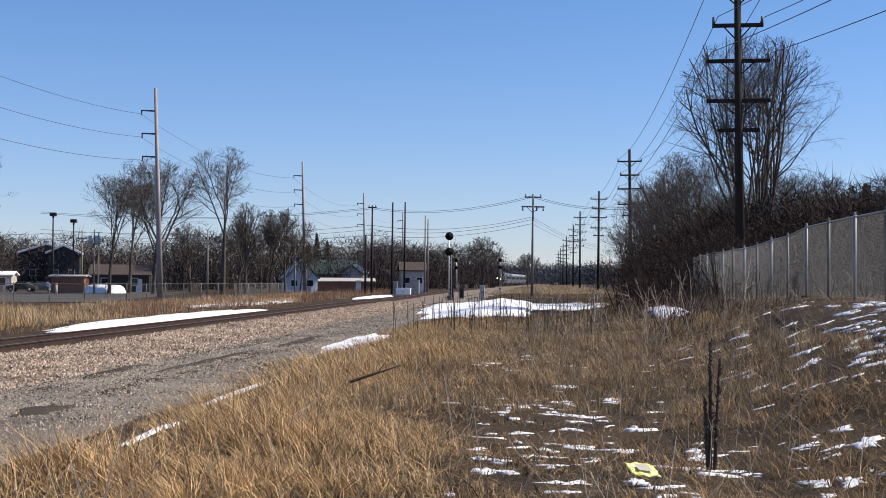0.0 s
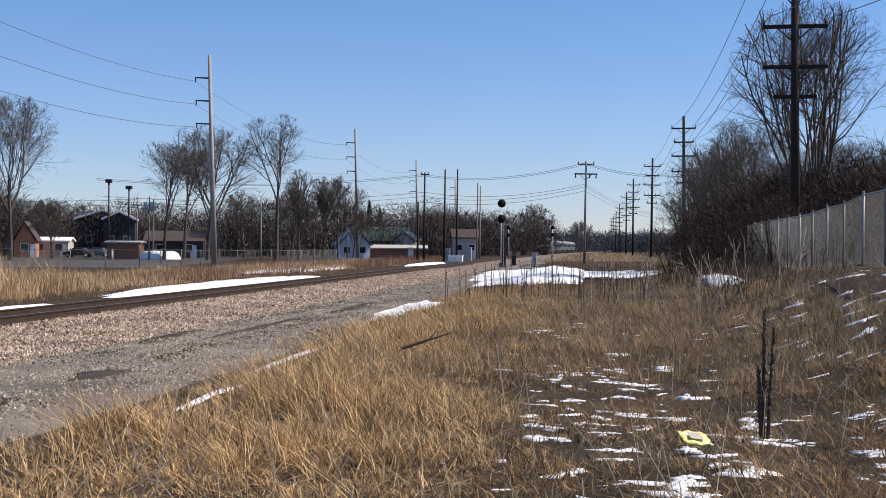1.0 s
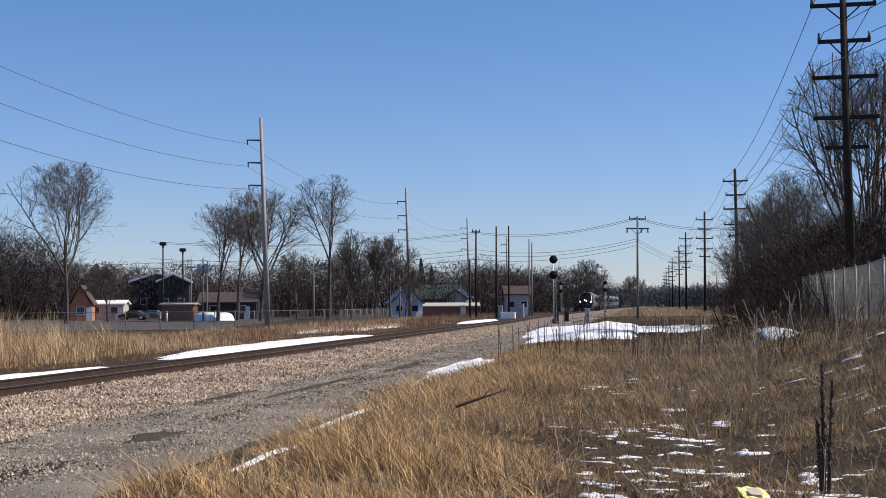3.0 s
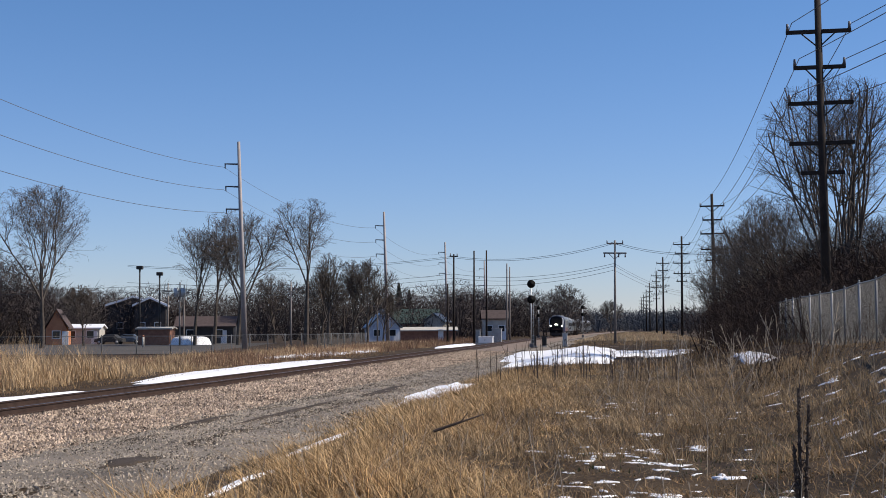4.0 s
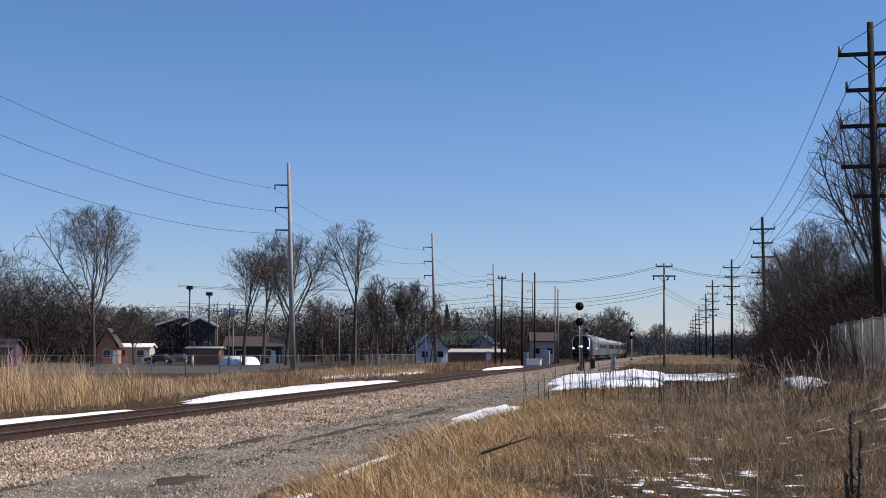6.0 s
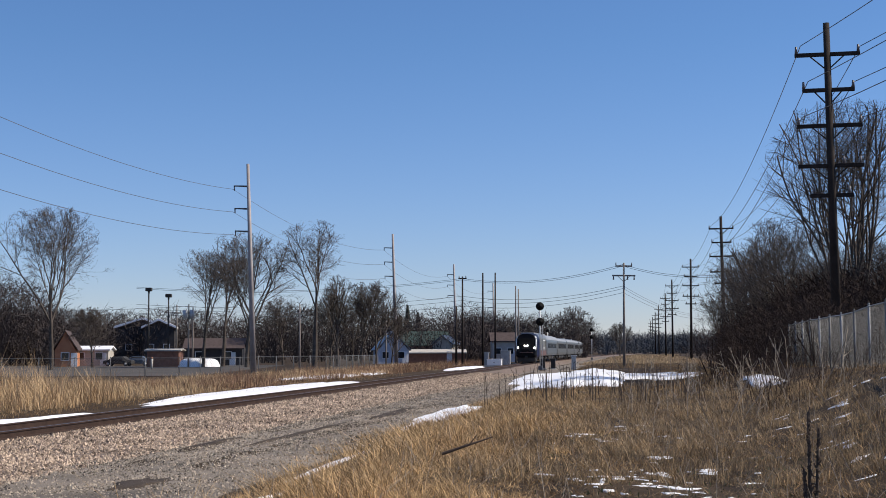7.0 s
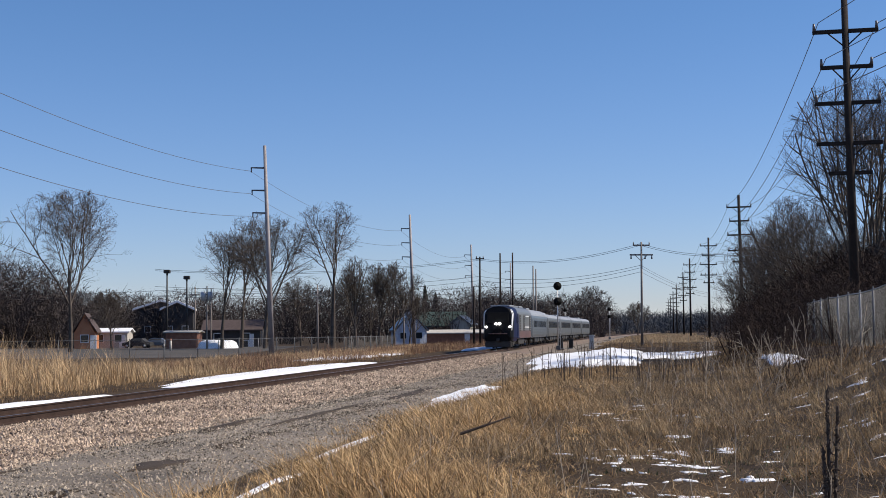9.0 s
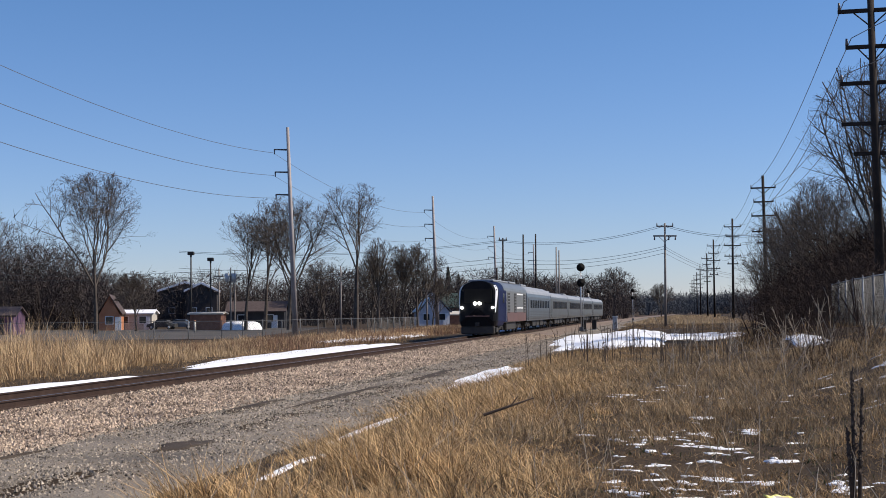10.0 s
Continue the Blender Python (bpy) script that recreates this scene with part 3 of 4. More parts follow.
# lamps, small poles by the car park
for b, d, h in ((-0.1822, 200, 10.9), (-0.168, 205, 10.2)):
    x, y = at(b, d)
    t = thing("car_park_lamp", pose(x, y, 0), "dark car park lamp post with a box head", "street lamp", "car park lamps")
    tubed("post", "dark", t, (0, 0, 0), (0, 0, h), 0.14, 0.10, 10)
    boxed("lamp_head", "dark", t, (-0.46, 0.46, -0.4, 0.4, h - 0.1, h + 0.42), 0.1)
    boxed("bracket", "dark", t, (-0.12, 0.12, -0.12, 0.12, h - 0.4, h - 0.08), 0.02)
for b, d, h in ((-0.1535, 190, 8.6), (-0.1505, 195, 8.4), (-0.1620, 205, 9.0), (-0.074, 170, 7.9), (-0.0120, 200, 6.5)):
    x, y = at(b, d)
    p = power_pole(pose(x, y, 0), h, ((h - 1.2, 0.7, (-0.8, 0.8)),), 0, "greypole", "small grey wooden service pole", r=0.13)
    if b == -0.1535:
        for s in (-0.45, 0.45):
            tubed("transformer", "galvanised", p, (s, -0.2, h - 2.0), (s, -0.2, h - 0.8), 0.32, n=12, label="grey transformer can")
lamp_x, lamp_y = at(-0.1535, 190)
for z in (8.3, 7.6):
    cable((lamp_x - 60, lamp_y + 20, z + 1.5), (lamp_x, lamp_y, z), 1.0, 0.02)
    cable((lamp_x, lamp_y, z), (lamp_x + 45, lamp_y + 25, z), 0.9, 0.02)


# ---------------------------------------------------------------- railway fixtures
def signal(b, d, h, heads, r):
    x, y = at(b, d)
    t = thing("railway_signal", pose(x, y, 0.1), "railway signal mast with round black target heads", "railway signal", "railway signals")
    tubed("mast", "galvanised", t, (0, 0, 0), (0, 0, h), 0.07, 0.06, 12)
    boxed("base", "mesh", t, (-0.22, 0.22, -0.22, 0.22, -0.2, 0.35), 0.04)
    for z in heads:
        g = tubed("signal_head", "matte", t, (0, -0.12, z), (0, -0.22, z), r, n=28, label="round black backing plate")
        tubed("lens_hood", "matte", g, (0, -0.22, z), (0, -0.55, z + 0.03), 0.17, n=14)
        boxed("housing", "matte", g, (-0.2, 0.2, -0.12, 0.22, z - 0.25, z + 0.25), 0.04)
    tubed("ladder_rail", "galvanised", t, (0.28, 0.25, 0), (0.28, 0.25, h - 0.8), 0.022, n=6)
    for k in range(int(h * 2)):
        tubed("rung", "galvanised", t, (0.0, 0.25, 0.3 + k * 0.45), (0.28, 0.25, 0.3 + k * 0.45), 0.015, n=5)
    return t


signal(0.0992, 148, 6.9, (6.7, 5.05), 0.44)
signal(0.1045, 300, 6.6, (6.3, 4.7), 0.40)
signal(0.1365, 305, 6.8, (6.5, 4.9), 0.42)


def cabinet(b, d, w, dp, h, mat, label):
    x, y = at(b, d)
    t = thing("equipment_cabinet", pose(x, y, 0.0, 0, 0, -10), label, "electrical cabinet")
    boxed("body", mat, t, (-w / 2, w / 2, -dp / 2, dp / 2, 0.15, h), 0.03)
    boxed("roof", mat, t, (-w / 2 - 0.06, w / 2 + 0.06, -dp / 2 - 0.06, dp / 2 + 0.06, h + 0.002, h + 0.1), 0.03)
    boxed("plinth", "cream", t, (-w / 2 - 0.05, w / 2 + 0.05, -dp / 2 - 0.05, dp / 2 + 0.05, -0.2, 0.15), 0.02)
    for s in (-1, 1):
        d1 = boxed("door", mat, t, (s * w / 4 - w / 4 + 0.03, s * w / 4 + w / 4 - 0.03, -dp / 2 - 0.03, -dp / 2, 0.25, h - 0.1), 0.01)
        boxed("handle", "dark", d1, (s * 0.08 - 0.02, s * 0.08 + 0.02, -dp / 2 - 0.08, -dp / 2 - 0.03, h * 0.5, h * 0.5 + 0.15))


cabinet(0.0742, 190, 1.3, 1.2, 2.0, "post", "silver metal signal equipment cabinet by the track")
cabinet(0.0605, 188, 0.6, 0.6, 1.8, "post", "narrow grey metal relay cabinet by the track")
cabinet(0.0662, 184, 1.9, 1.2, 0.9, "white", "low white equipment box beside the track")
cabinet(0.1235, 150, 0.5, 0.5, 1.45, "galvanised", "grey metal relay case on a post by the track")
for b in (0.101, 0.1085):
    cabinet(b, 152, 0.5, 0.45, 1.1, "dark", "dark metal junction case near the signal")


# ---------------------------------------------------------------- buildings
def house(b, d, w, dp, h, ridge, wall, roof, label, rz=0, gable_front=False, snow_roof=False, windows=2, door="white"):
    x, y = at(b, d)
    t = thing("house", pose(x, y, 0, 0, 0, rz), label, "house")
    boxed("wall", wall, t, (-w / 2, w / 2, -dp / 2, dp / 2, -0.3, h))
    def prism(name, mat, a, c, z0, z1, e, lift):
        bm = bmesh.new()
        P = []
        for s in (-1, 1):
            if gable_front:
                pts = [(-a - e, s * (c + e), z0), (0, s * (c + e), z1), (a + e, s * (c + e), z0), (a + e, s * (c + e), z0 + lift), (0, s * (c + e), z1 + lift), (-a - e, s * (c + e), z0 + lift)]
            else:
                pts = [(s * (a + e), -c - e, z0), (s * (a + e), 0, z1), (s * (a + e), c + e, z0), (s * (a + e), c + e, z0 + lift), (s * (a + e), 0, z1 + lift), (s * (a + e), -c - e, z0 + lift)]
            P.append([bm.verts.new(p) for p in pts])
        for i in range(6):
            bm.faces.new((P[0][i], P[0][(i + 1) % 6], P[1][(i + 1) % 6], P[1][i]))
        bm.faces.new(P[0][::-1])
        bm.faces.new(P[1])
        bmesh.ops.recalc_face_normals(bm, faces=bm.faces)
        return part(name, bm, mat, t)
    bm = bmesh.new()
    tri = [(-w / 2, h), (w / 2, h), (0, ridge)] if gable_front else [(-dp / 2, h), (dp / 2, h), (0, ridge)]
    ends = []
    for s in (-1, 1):
        ends.append([bm.verts.new((u, s * (dp / 2 - 0.01), z) if gable_front else (s * (w / 2 - 0.01), u, z)) for u, z in tri])
    bm.faces.new(ends[0])
    bm.faces.new(ends[1][::-1])
    for i in range(3):
        bm.faces.new((ends[0][i], ends[0][(i + 1) % 3], ends[1][(i + 1) % 3], ends[1][i]))
    bmesh.ops.recalc_face_normals(bm, faces=bm.faces)
    part("gable", bm, wall, t)
    prism("roof", roof, w / 2, dp / 2, h - 0.05, ridge, 0.35, 0.18)
    if snow_roof:
        prism("roof_snow", "snow", w / 2, dp / 2, h + 0.14, ridge + 0.19, 0.33, 0.40)
    for k in range(windows):
        u = -w / 2 + w * (k + 0.5) / windows
        win = boxed("window", "white", t, (u - 0.6, u + 0.6, -dp / 2 - 0.05, -dp / 2 + 0.02, h * 0.38, h * 0.38 + 1.2))
        boxed("pane", "glass", win, (u - 0.5, u + 0.5, -dp / 2 - 0.07, -dp / 2 - 0.03, h * 0.38 + 0.1, h * 0.38 + 1.1))
    boxed("door", door, t, (w * 0.28, w * 0.28 + 0.9, -dp / 2 - 0.06, -dp / 2 + 0.02, -0.1, 2.0), 0.02)
    return t


house(-0.2395, 205, 2.9, 7, 2.4, 5.1, "orange", "shingle", "small orange-brick house with a steep front gable", 8, True, False, 1)
house(-0.2215, 212, 5.4, 6, 2.4, 2.9, "cream", "snow", "long low cream outbuilding with snowy roof", 4)
house(-0.334, 165, 9, 7, 2.2, 3.2, "purple", "shingle", "low purple-walled building among the trees", 6, False, False, 1, "darkwall")
house(-0.185, 262, 9.6, 10, 6.3, 7.9, "darkwall", "shingle", "dark two-storey house with snow on its roof", 6, True, True)
house(-0.174, 256, 5.6, 6, 6.2, 7.6, "darkwall", "shingle", "dark two-storey wing with snow on its roof", 6, True, True)
house(-0.170, 196, 4.4, 4, 2.25, 2.4, "brick", "cream", "low red-brick kiosk with a flat white-edged roof", 0, False, False, 0, "brick")
house(-0.134, 214, 8.6, 7, 2.5, 4.0, "darkwall", "shingle", "dark bungalow with a brown shingle roof", 2)
house(-0.0085, 232, 5.2, 6, 2.2, 5.2, "bluewall", "bluegrey", "small pale blue house with a front gable", 8, True)
house(0.015, 240, 14, 6, 1.7, 2.2, "brick", "cream", "long low brown shed behind the house", 0, False, False, 0)
house(0.0155, 268, 9.0, 10, 3.0, 5.7, "brick", "greenroof", "large barn with a dark green metal roof", 0, False, False, 0)
house(0.031, 258, 3.6, 6, 3.2, 4.8, "cream", "bluegrey", "white two-storey house among the bare trees", -14, True)
house(0.0725, 252, 4.4, 5, 3.7, 5.2, "cream", "shingle", "white building behind the railway poles", 0)


def car(b, d, rz, mat):
    x, y = at(b, d)
    t = thing("parked_car", pose(x, y, 0.02, 0, 0, rz), "dark saloon car parked in the car park", "car", "parked cars")
    bm = loft([(yy, [(-w, 0.35), (w, 0.35), (w, z * 0.62), (w * 0.78, z), (-w * 0.78, z), (-w, z * 0.62)]) for yy, w, z in ((-2.2, 0.78, 0.85), (-1.4, 0.88, 1.0), (-0.9, 0.88, 1.45), (0.6, 0.88, 1.48), (1.3, 0.88, 1.0), (2.2, 0.78, 0.8))])
    part("body", bm, mat, t)
    boxed("glasshouse", "glass", t, (-0.8, 0.8, -0.85, 0.75, 1.0, 1.38), 0.05)
    for sx in (-1, 1):
        for yy in (-1.35, 1.4):
            w = tubed("wheel", "dark", t, (sx * 0.72, yy, 0.32), (sx * 0.90, yy, 0.32), 0.32, n=16)
            tubed("rim", "galvanised", w, (sx * 0.90, yy, 0.32), (sx * 0.915, yy, 0.32), 0.2, n=12)


car(-0.203, 208, 80, "dark")
car(-0.190, 212, 90, "bluegrey")
boxed("car_park", "asphalt", None, (-75, -18, 121, 214, -0.25, 0.035))
tagged(bpy.data.objects["car_park"], "grey asphalt car park", "car park", "", "structure")
for b, d in ((-0.1795, 168),):
    x, y = at(b, d)
    t = thing("marker_post", pose(x, y, 0), "short yellow-tan cable marker post", "marker post")
    tubed("post", "cream", t, (0, 0, 0), (0, 0, 1.3), 0.14, n=10)
    tubed("cap", "orange", t, (0, 0, 1.3), (0, 0, 1.5), 0.15, 0.1, 10)


# ---------------------------------------------------------------- chain-link fences
def chain_fence(points, h, name_label, wires, gauge, post="post", step=3.05):
    t = thing("chain_link_fence", pose(0, 0, 0), name_label, "fence")
    P, Q = [], []
    for (xa, ya), (xb, yb) in zip(points, points[1:]):
        L = math.hypot(xb - xa, yb - ya)
        n = max(1, round(L / step))
        place = lambda s: (xa + (xb - xa) * s / L, ya + (yb - ya) * s / L)
        zat = lambda s: float(height(*place(min(max(s, 0), L))))
        for k in range(n + 1):
            x, y = place(L * k / n)
            z = float(height(x, y))
            p = tubed("post", post, t, (x, y, z - 0.3), (x, y, z + h + 0.05), 0.04, n=8)
            tubed("cap", post, p, (x, y, z + h + 0.05), (x, y, z + h + 0.11), 0.045, 0.02, 8)
            if k < n:
                x2, y2 = place(L * (k + 1) / n)
                tubed("top_rail", post, t, (x, y, z + h), (x2, y2, float(height(x2, y2)) + h), 0.022, n=6)
        s = -h
        while s < L:
            for up in (0, 1):
                a, c = max(s, 0), min(s + h, L)
                if c - a < 0.01:
                    continue
                za, zc = (a - s) / h, (c - s) / h
                if up:
                    za, zc = 1 - za, 1 - zc
                mid = (a + c) / 2
                xa2, ya2 = place(a)
                xb2, yb2 = place(c)
                xm, ym = place(mid)
                pa = (xa2, ya2, zat(a) + 0.05 + za * (h - 0.06))
                pc = (xb2, yb2, zat(c) + 0.05 + zc * (h - 0.06))
                P.append(pa)
                Q.append(pc)
            s += wires
    V, F = sticks(P, Q, np.full(len(P), gauge), np.full(len(P), gauge), 3)
    mesh_object("wire_mesh", V, F, "mesh", t, "galvanised diamond wire mesh")
    return t


fence_right = [tuple(float(v) for v in along(22.0, y)) for y in (14, 20, 26, 32, 38, 44, 50, 56, 62, 70)]
chain_fence(fence_right, 1.95, "tall galvanised chain-link fence along the berm", 0.085, 0.0019)
chain_fence([at(-0.34, 112), at(-0.16, 120), at(-0.055, 140), at(-0.02, 165)], 1.6, "grey chain-link fence along the car park", 0.25, 0.004, "mesh")


# ---------------------------------------------------------------- trees
def grow(seed, h, spread, trunks=1, levels=5, limbs=6, clear=0.26):
    """Segments of a bare tree, level by level: starts, ends, two radii. Limbs rise from the trunk and end at a domed crown's edge."""
    r = np.random.RandomState(seed)
    low = clear * 0.75
    mid, half, reach = h * (1 + low) / 2, h * (1 - low) / 2, 0.36 * spread * h
    def aside(d, a):
        side = r.randn(*d.shape)
        side -= d * (side * d).sum(1, keepdims=True)
        side /= np.linalg.norm(side, axis=1, keepdims=True)
        return d * np.cos(a)[:, None] + side * np.sin(a)[:, None]
    out = []
    w = 2 * math.pi * np.arange(trunks) / trunks + r.rand(trunks)
    lean = np.full(trunks, 0.03) if trunks == 1 else 0.06 + 0.20 * r.rand(trunks)
    D = np.stack([lean * np.cos(w), lean * np.sin(w), np.ones(trunks)], 1)
    P = np.stack([np.cos(w), np.sin(w), 0 * w], 1) * (0.45 if trunks > 1 else 0) - np.array([0, 0, 0.3])
    L = np.full(trunks, h * (0.52 if trunks == 1 else 0.42)) + 0.3
    R = np.full(trunks, h * (0.019 if trunks == 1 else 0.0105)) * (0.8 + 0.4 * r.rand(trunks))
    for level in range(levels + 1):
        steps = (4 if trunks > 1 else 9, 8, 5, 4, 3, 2)[level]
        kids = []
        alive = np.ones(len(P), bool)
        for k in range(steps):
            D = D + r.randn(*D.shape) * (0.03, 0.07, 0.10, 0.12, 0.15, 0.2)[level]
            D[:, 2] += (0.0, 0.035, 0.03, 0.03, 0.03, 0.0)[level]
            D /= np.linalg.norm(D, axis=1, keepdims=True)
            E = P + D * (L / steps)[:, None]
            ra, rb = R * (1 - 0.7 * k / steps), R * (1 - 0.7 * (k + 1) / steps)
            if level:
                edge = (E[:, 0] ** 2 + E[:, 1] ** 2) / reach ** 2 + ((E[:, 2] - mid) / half) ** 2
                alive &= edge < 1.0 + 0.16 * r.rand(len(E))
            out.append((P[alive], E[alive], ra[alive], rb[alive], np.full(alive.sum(), level)))
            up = 0.52 * (k + 1) / steps
            if level == 0 and (k >= steps - 2 if trunks > 1 else up >= clear):
                n = 2 if trunks > 1 else 3 if k == steps - 1 else 1 + (k + limbs) % 2
                for j in range(n):
                    a = (0.16 + 0.95 * spread * (0.66 - up) * (0.65 + 0.5 * r.rand(1)) if k < steps - 1 else 0.12 + 0.25 * spread * r.rand(1)) if trunks == 1 else 0.08 + 0.24 * r.rand(len(P))
                    az = 2.4 * k + 2 * math.pi * (j + 0.35 * r.rand(len(P))) / n
                    v = D + np.stack([np.cos(az) * np.tan(a), np.sin(az) * np.tan(a), 0 * a], 1)
                    far = h * (1.0 - up) * (0.75 + 0.3 * r.rand(1)) if trunks == 1 else h * (1 - clear) * (0.72 + 0.3 * r.rand(len(P)))
                    kids.append((E, v / np.linalg.norm(v, axis=1, keepdims=True), far, (R * 0.8 if trunks > 1 else rb) * (0.56 + 0.2 * r.rand(len(P)))))
            elif 0 < level < levels and k >= (1 if level == 1 else 0):
                for j in range((0, 2, 2, 2, 2)[level]):
                    g = alive & (r.rand(len(P)) < (0, 0.66, 0.62, 0.66, 0.75)[level])
                    kids.append((E[g], aside(D[g], 0.42 + 0.42 * r.rand(g.sum())), L[g] * (0.60 - 0.05 * k) * (0.6 + 0.5 * r.rand(g.sum())), rb[g] * 0.66))
            P = E
        P, D, L, R = [np.concatenate(c) for c in zip(*kids)] if kids else (P[:0], D[:0], L[:0], R[:0])
        if not len(P):
            break
    return [np.concatenate(c) for c in zip(*out)]


def tree(m, seed, h, spread, label, trunks=1, levels=5, limbs=6, twig_r=0.012, clear=0.26):
    t = thing("bare_tree", m, label, "tree", "bare trees")
    P, Q, RA, RB, LV = grow(seed, h, spread, trunks, levels, limbs, clear)
    k = h / np.percentile(Q[:, 2], 99.7)
    for name, lo, hi, sides, mat in (("trunk", 0, 0, 9, "bark"), ("limb", 1, 2, 4, "bark"), ("branch", 3, 3, 3, "bark"), ("crown", 4, 5, 3, "twig")):
        g = (LV >= lo) & (LV <= hi)
        if g.any():
            ra, rb = np.maximum(RA[g] * k, twig_r), np.maximum(RB[g] * k, twig_r * 0.7)
            V, F = sticks(P[g] * k, Q[g] * k, ra, rb, sides) if name != "crown" else ribbons(P[g] * k, Q[g] * k, ra, seed)
            mesh_object(name, V, F, mat, t)
    return t


tree(on_ground(-0.2515, 165), 11, 19.2, 1.3, "bare spreading deciduous tree on the far side of the track", limbs=7, twig_r=0.015, clear=0.24)
tree(on_ground(-0.345, 190), 12, 18.5, 1.1, "bare deciduous tree at the car park's edge", twig_r=0.016)
tree(on_ground(-0.112, 186), 13, 18.0, 1.35, "broad bare tree with many limbs", limbs=8, twig_r=0.015, clear=0.2)
tree(on_ground(-0.143, 190), 21, 16.0, 0.9, "slender bare tree leaning over the car park", limbs=5, twig_r=0.014, clear=0.32)
tree(on_ground(-0.129, 196), 22, 16.0, 0.85, "slender bare tree beside the bungalow", limbs=5, twig_r=0.014, clear=0.3)
tree(on_ground(-0.0635, 184), 14, 19.4, 0.92, "tall upright bare tree with rising limbs", limbs=6, twig_r=0.014, clear=0.36)
tree(on_ground(-0.222, 190), 23, 8.2, 1.25, "low bare tree in front of the outbuilding", twig_r=0.018, clear=0.2)
for b, d, h, sd, wd in ((-0.047, 196, 12.8, 31, 0.7), (-0.030, 200, 12, 32, 1.1), (-0.019, 198, 12, 33, 1.15), (-0.052, 205, 10.5, 34, 0.9), (-0.036, 210, 10, 35, 1.1), (-0.086, 214, 10.5, 36, 1.0), (-0.008, 204, 8, 37, 1.1)):
    tree(on_ground(b, d), sd, h, wd, "bare scrubby tree in a row beside the track", levels=4, twig_r=0.019, clear=0.14)
tree(on_ground(0.1235, 360), 41, 13.5, 1.3, "rounded bare tree far along the railway", levels=4, limbs=9, twig_r=0.03, clear=0.15)
tree(on_ground(0.157, 420), 42, 10.5, 1.3, "rounded bare tree far along the railway", levels=4, limbs=9, twig_r=0.03, clear=0.15)
tree(on_ground(0.326, 80), 51, 15.6, 0.98, "large many-stemmed bare tree above the thicket", trunks=6, twig_r=0.007)
for b, d, h, sd in ((0.262, 108, 10.6, 61), (0.249, 122, 10.8, 62), (0.240, 134, 9.8, 63), (0.276, 104, 11.6, 64), (0.291, 96, 10.6, 65), (0.312, 92, 9.4, 66), (0.232, 146, 8.2, 67), (0.345, 88, 8.8, 68), (0.372, 84, 7.6, 69), (0.256, 116, 9.6, 70)):
    tree(on_ground(b, d), sd, h, 1.25, "scrubby bare tree standing out of the thicket", levels=4, limbs=8, twig_r=0.010, clear=0.12)


def thicket(name, spots, seed, mat, label, twigs=150, twig_r=0.02, wide=0.5):
    """Bare bushes at (x, y, height): rising stems and a cloud of fine twigs, joined."""
    r = np.random.RandomState(seed)
    S = np.array(spots)
    n = len(S)
    S = np.concatenate([S[:, :2], height(S[:, 0], S[:, 1])[:, None] - 0.1, S[:, 2:3]], 1)
    stems = 6
    w = r.rand(n, stems) * 6.283
    tip = np.stack([np.cos(w) * 0.5 * wide * r.rand(n, stems), np.sin(w) * 0.5 * wide * r.rand(n, stems), 0.45 + 0.35 * r.rand(n, stems)], -1) * S[:, None, 3:4]
    P1 = np.repeat(S[:, None, :3], stems, 1)
    P1 = P1 + tip * np.array([0.12, 0.12, 0])
    Q1 = S[:, None, :3] + tip
    V1, F1 = sticks(P1.reshape(-1, 3), Q1.reshape(-1, 3), np.repeat(S[:, 3] * 0.008, stems), np.full(n * stems, twig_r), 3)
    u = 0.12 + 0.88 * r.rand(n, twigs) ** 0.8
    a = r.rand(n, twigs) * 6.283
    rad = wide * 0.62 * np.sqrt(r.rand(n, twigs)) * np.sqrt(np.clip(1.05 - (2 * u - 1.05) ** 2, 0.08, 1))
    p = np.stack([np.cos(a) * rad, np.sin(a) * rad, u * (1 - 0.35 * rad)], -1)
    d = np.stack([np.cos(a) * 0.5, np.sin(a) * 0.5, np.full_like(a, 0.55)], -1) + r.randn(n, twigs, 3) * 0.55
    q = p + d * (0.05 + 0.075 * r.rand(n, twigs, 1))
    P2 = (S[:, None, :3] + p * S[:, None, 3:4]).reshape(-1, 3)
    Q2 = (S[:, None, :3] + q * S[:, None, 3:4]).reshape(-1, 3)
    V2, F2 = ribbons(P2, Q2, twig_r * (0.6 + 0.8 * r.rand(len(P2))), seed)
    return tagged(mesh_object(name, np.concatenate([V1, V2]), [F1, F2 + len(V1)], mat), label, "bushes", "", "stuff")


r = np.random.RandomState(77)
spots = []
for k in range(340):
    d = 68 + 88 * r.rand() ** 1.1
    o = 24.0 + 20 * r.rand() ** 1.3
    x, y = along(o, d)
    spots.append((float(x), float(y), (6.2 + 2.6 * float(ss(78, 100, d)) * (1 - 0.6 * float(ss(135, 160, d)))) * (0.55 + 0.45 * r.rand()) * (0.45 + 0.55 * min(1, (o - 23.4) / 3))))
thicket("thicket", spots, 200, "thicket", "dense dark thicket of bare brush behind the fence", 760, 0.016, 0.62)
spots = []
for k in range(70):
    x, y = along(23.3 + 8 * r.rand(), 34 + 50 * r.rand())
    spots.append((float(x), float(y), 1.6 + 1.6 * r.rand()))
for k in range(60):
    x, y = along(18.5 + 6 * r.rand(), 58 + 22 * r.rand())
    spots.append((float(x), float(y), 1.5 + 2.0 * r.rand()))
thicket("fence_brush", spots, 230, "thicket", "dark bare bushes growing along the fence", 320, 0.008, 0.9)
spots = []
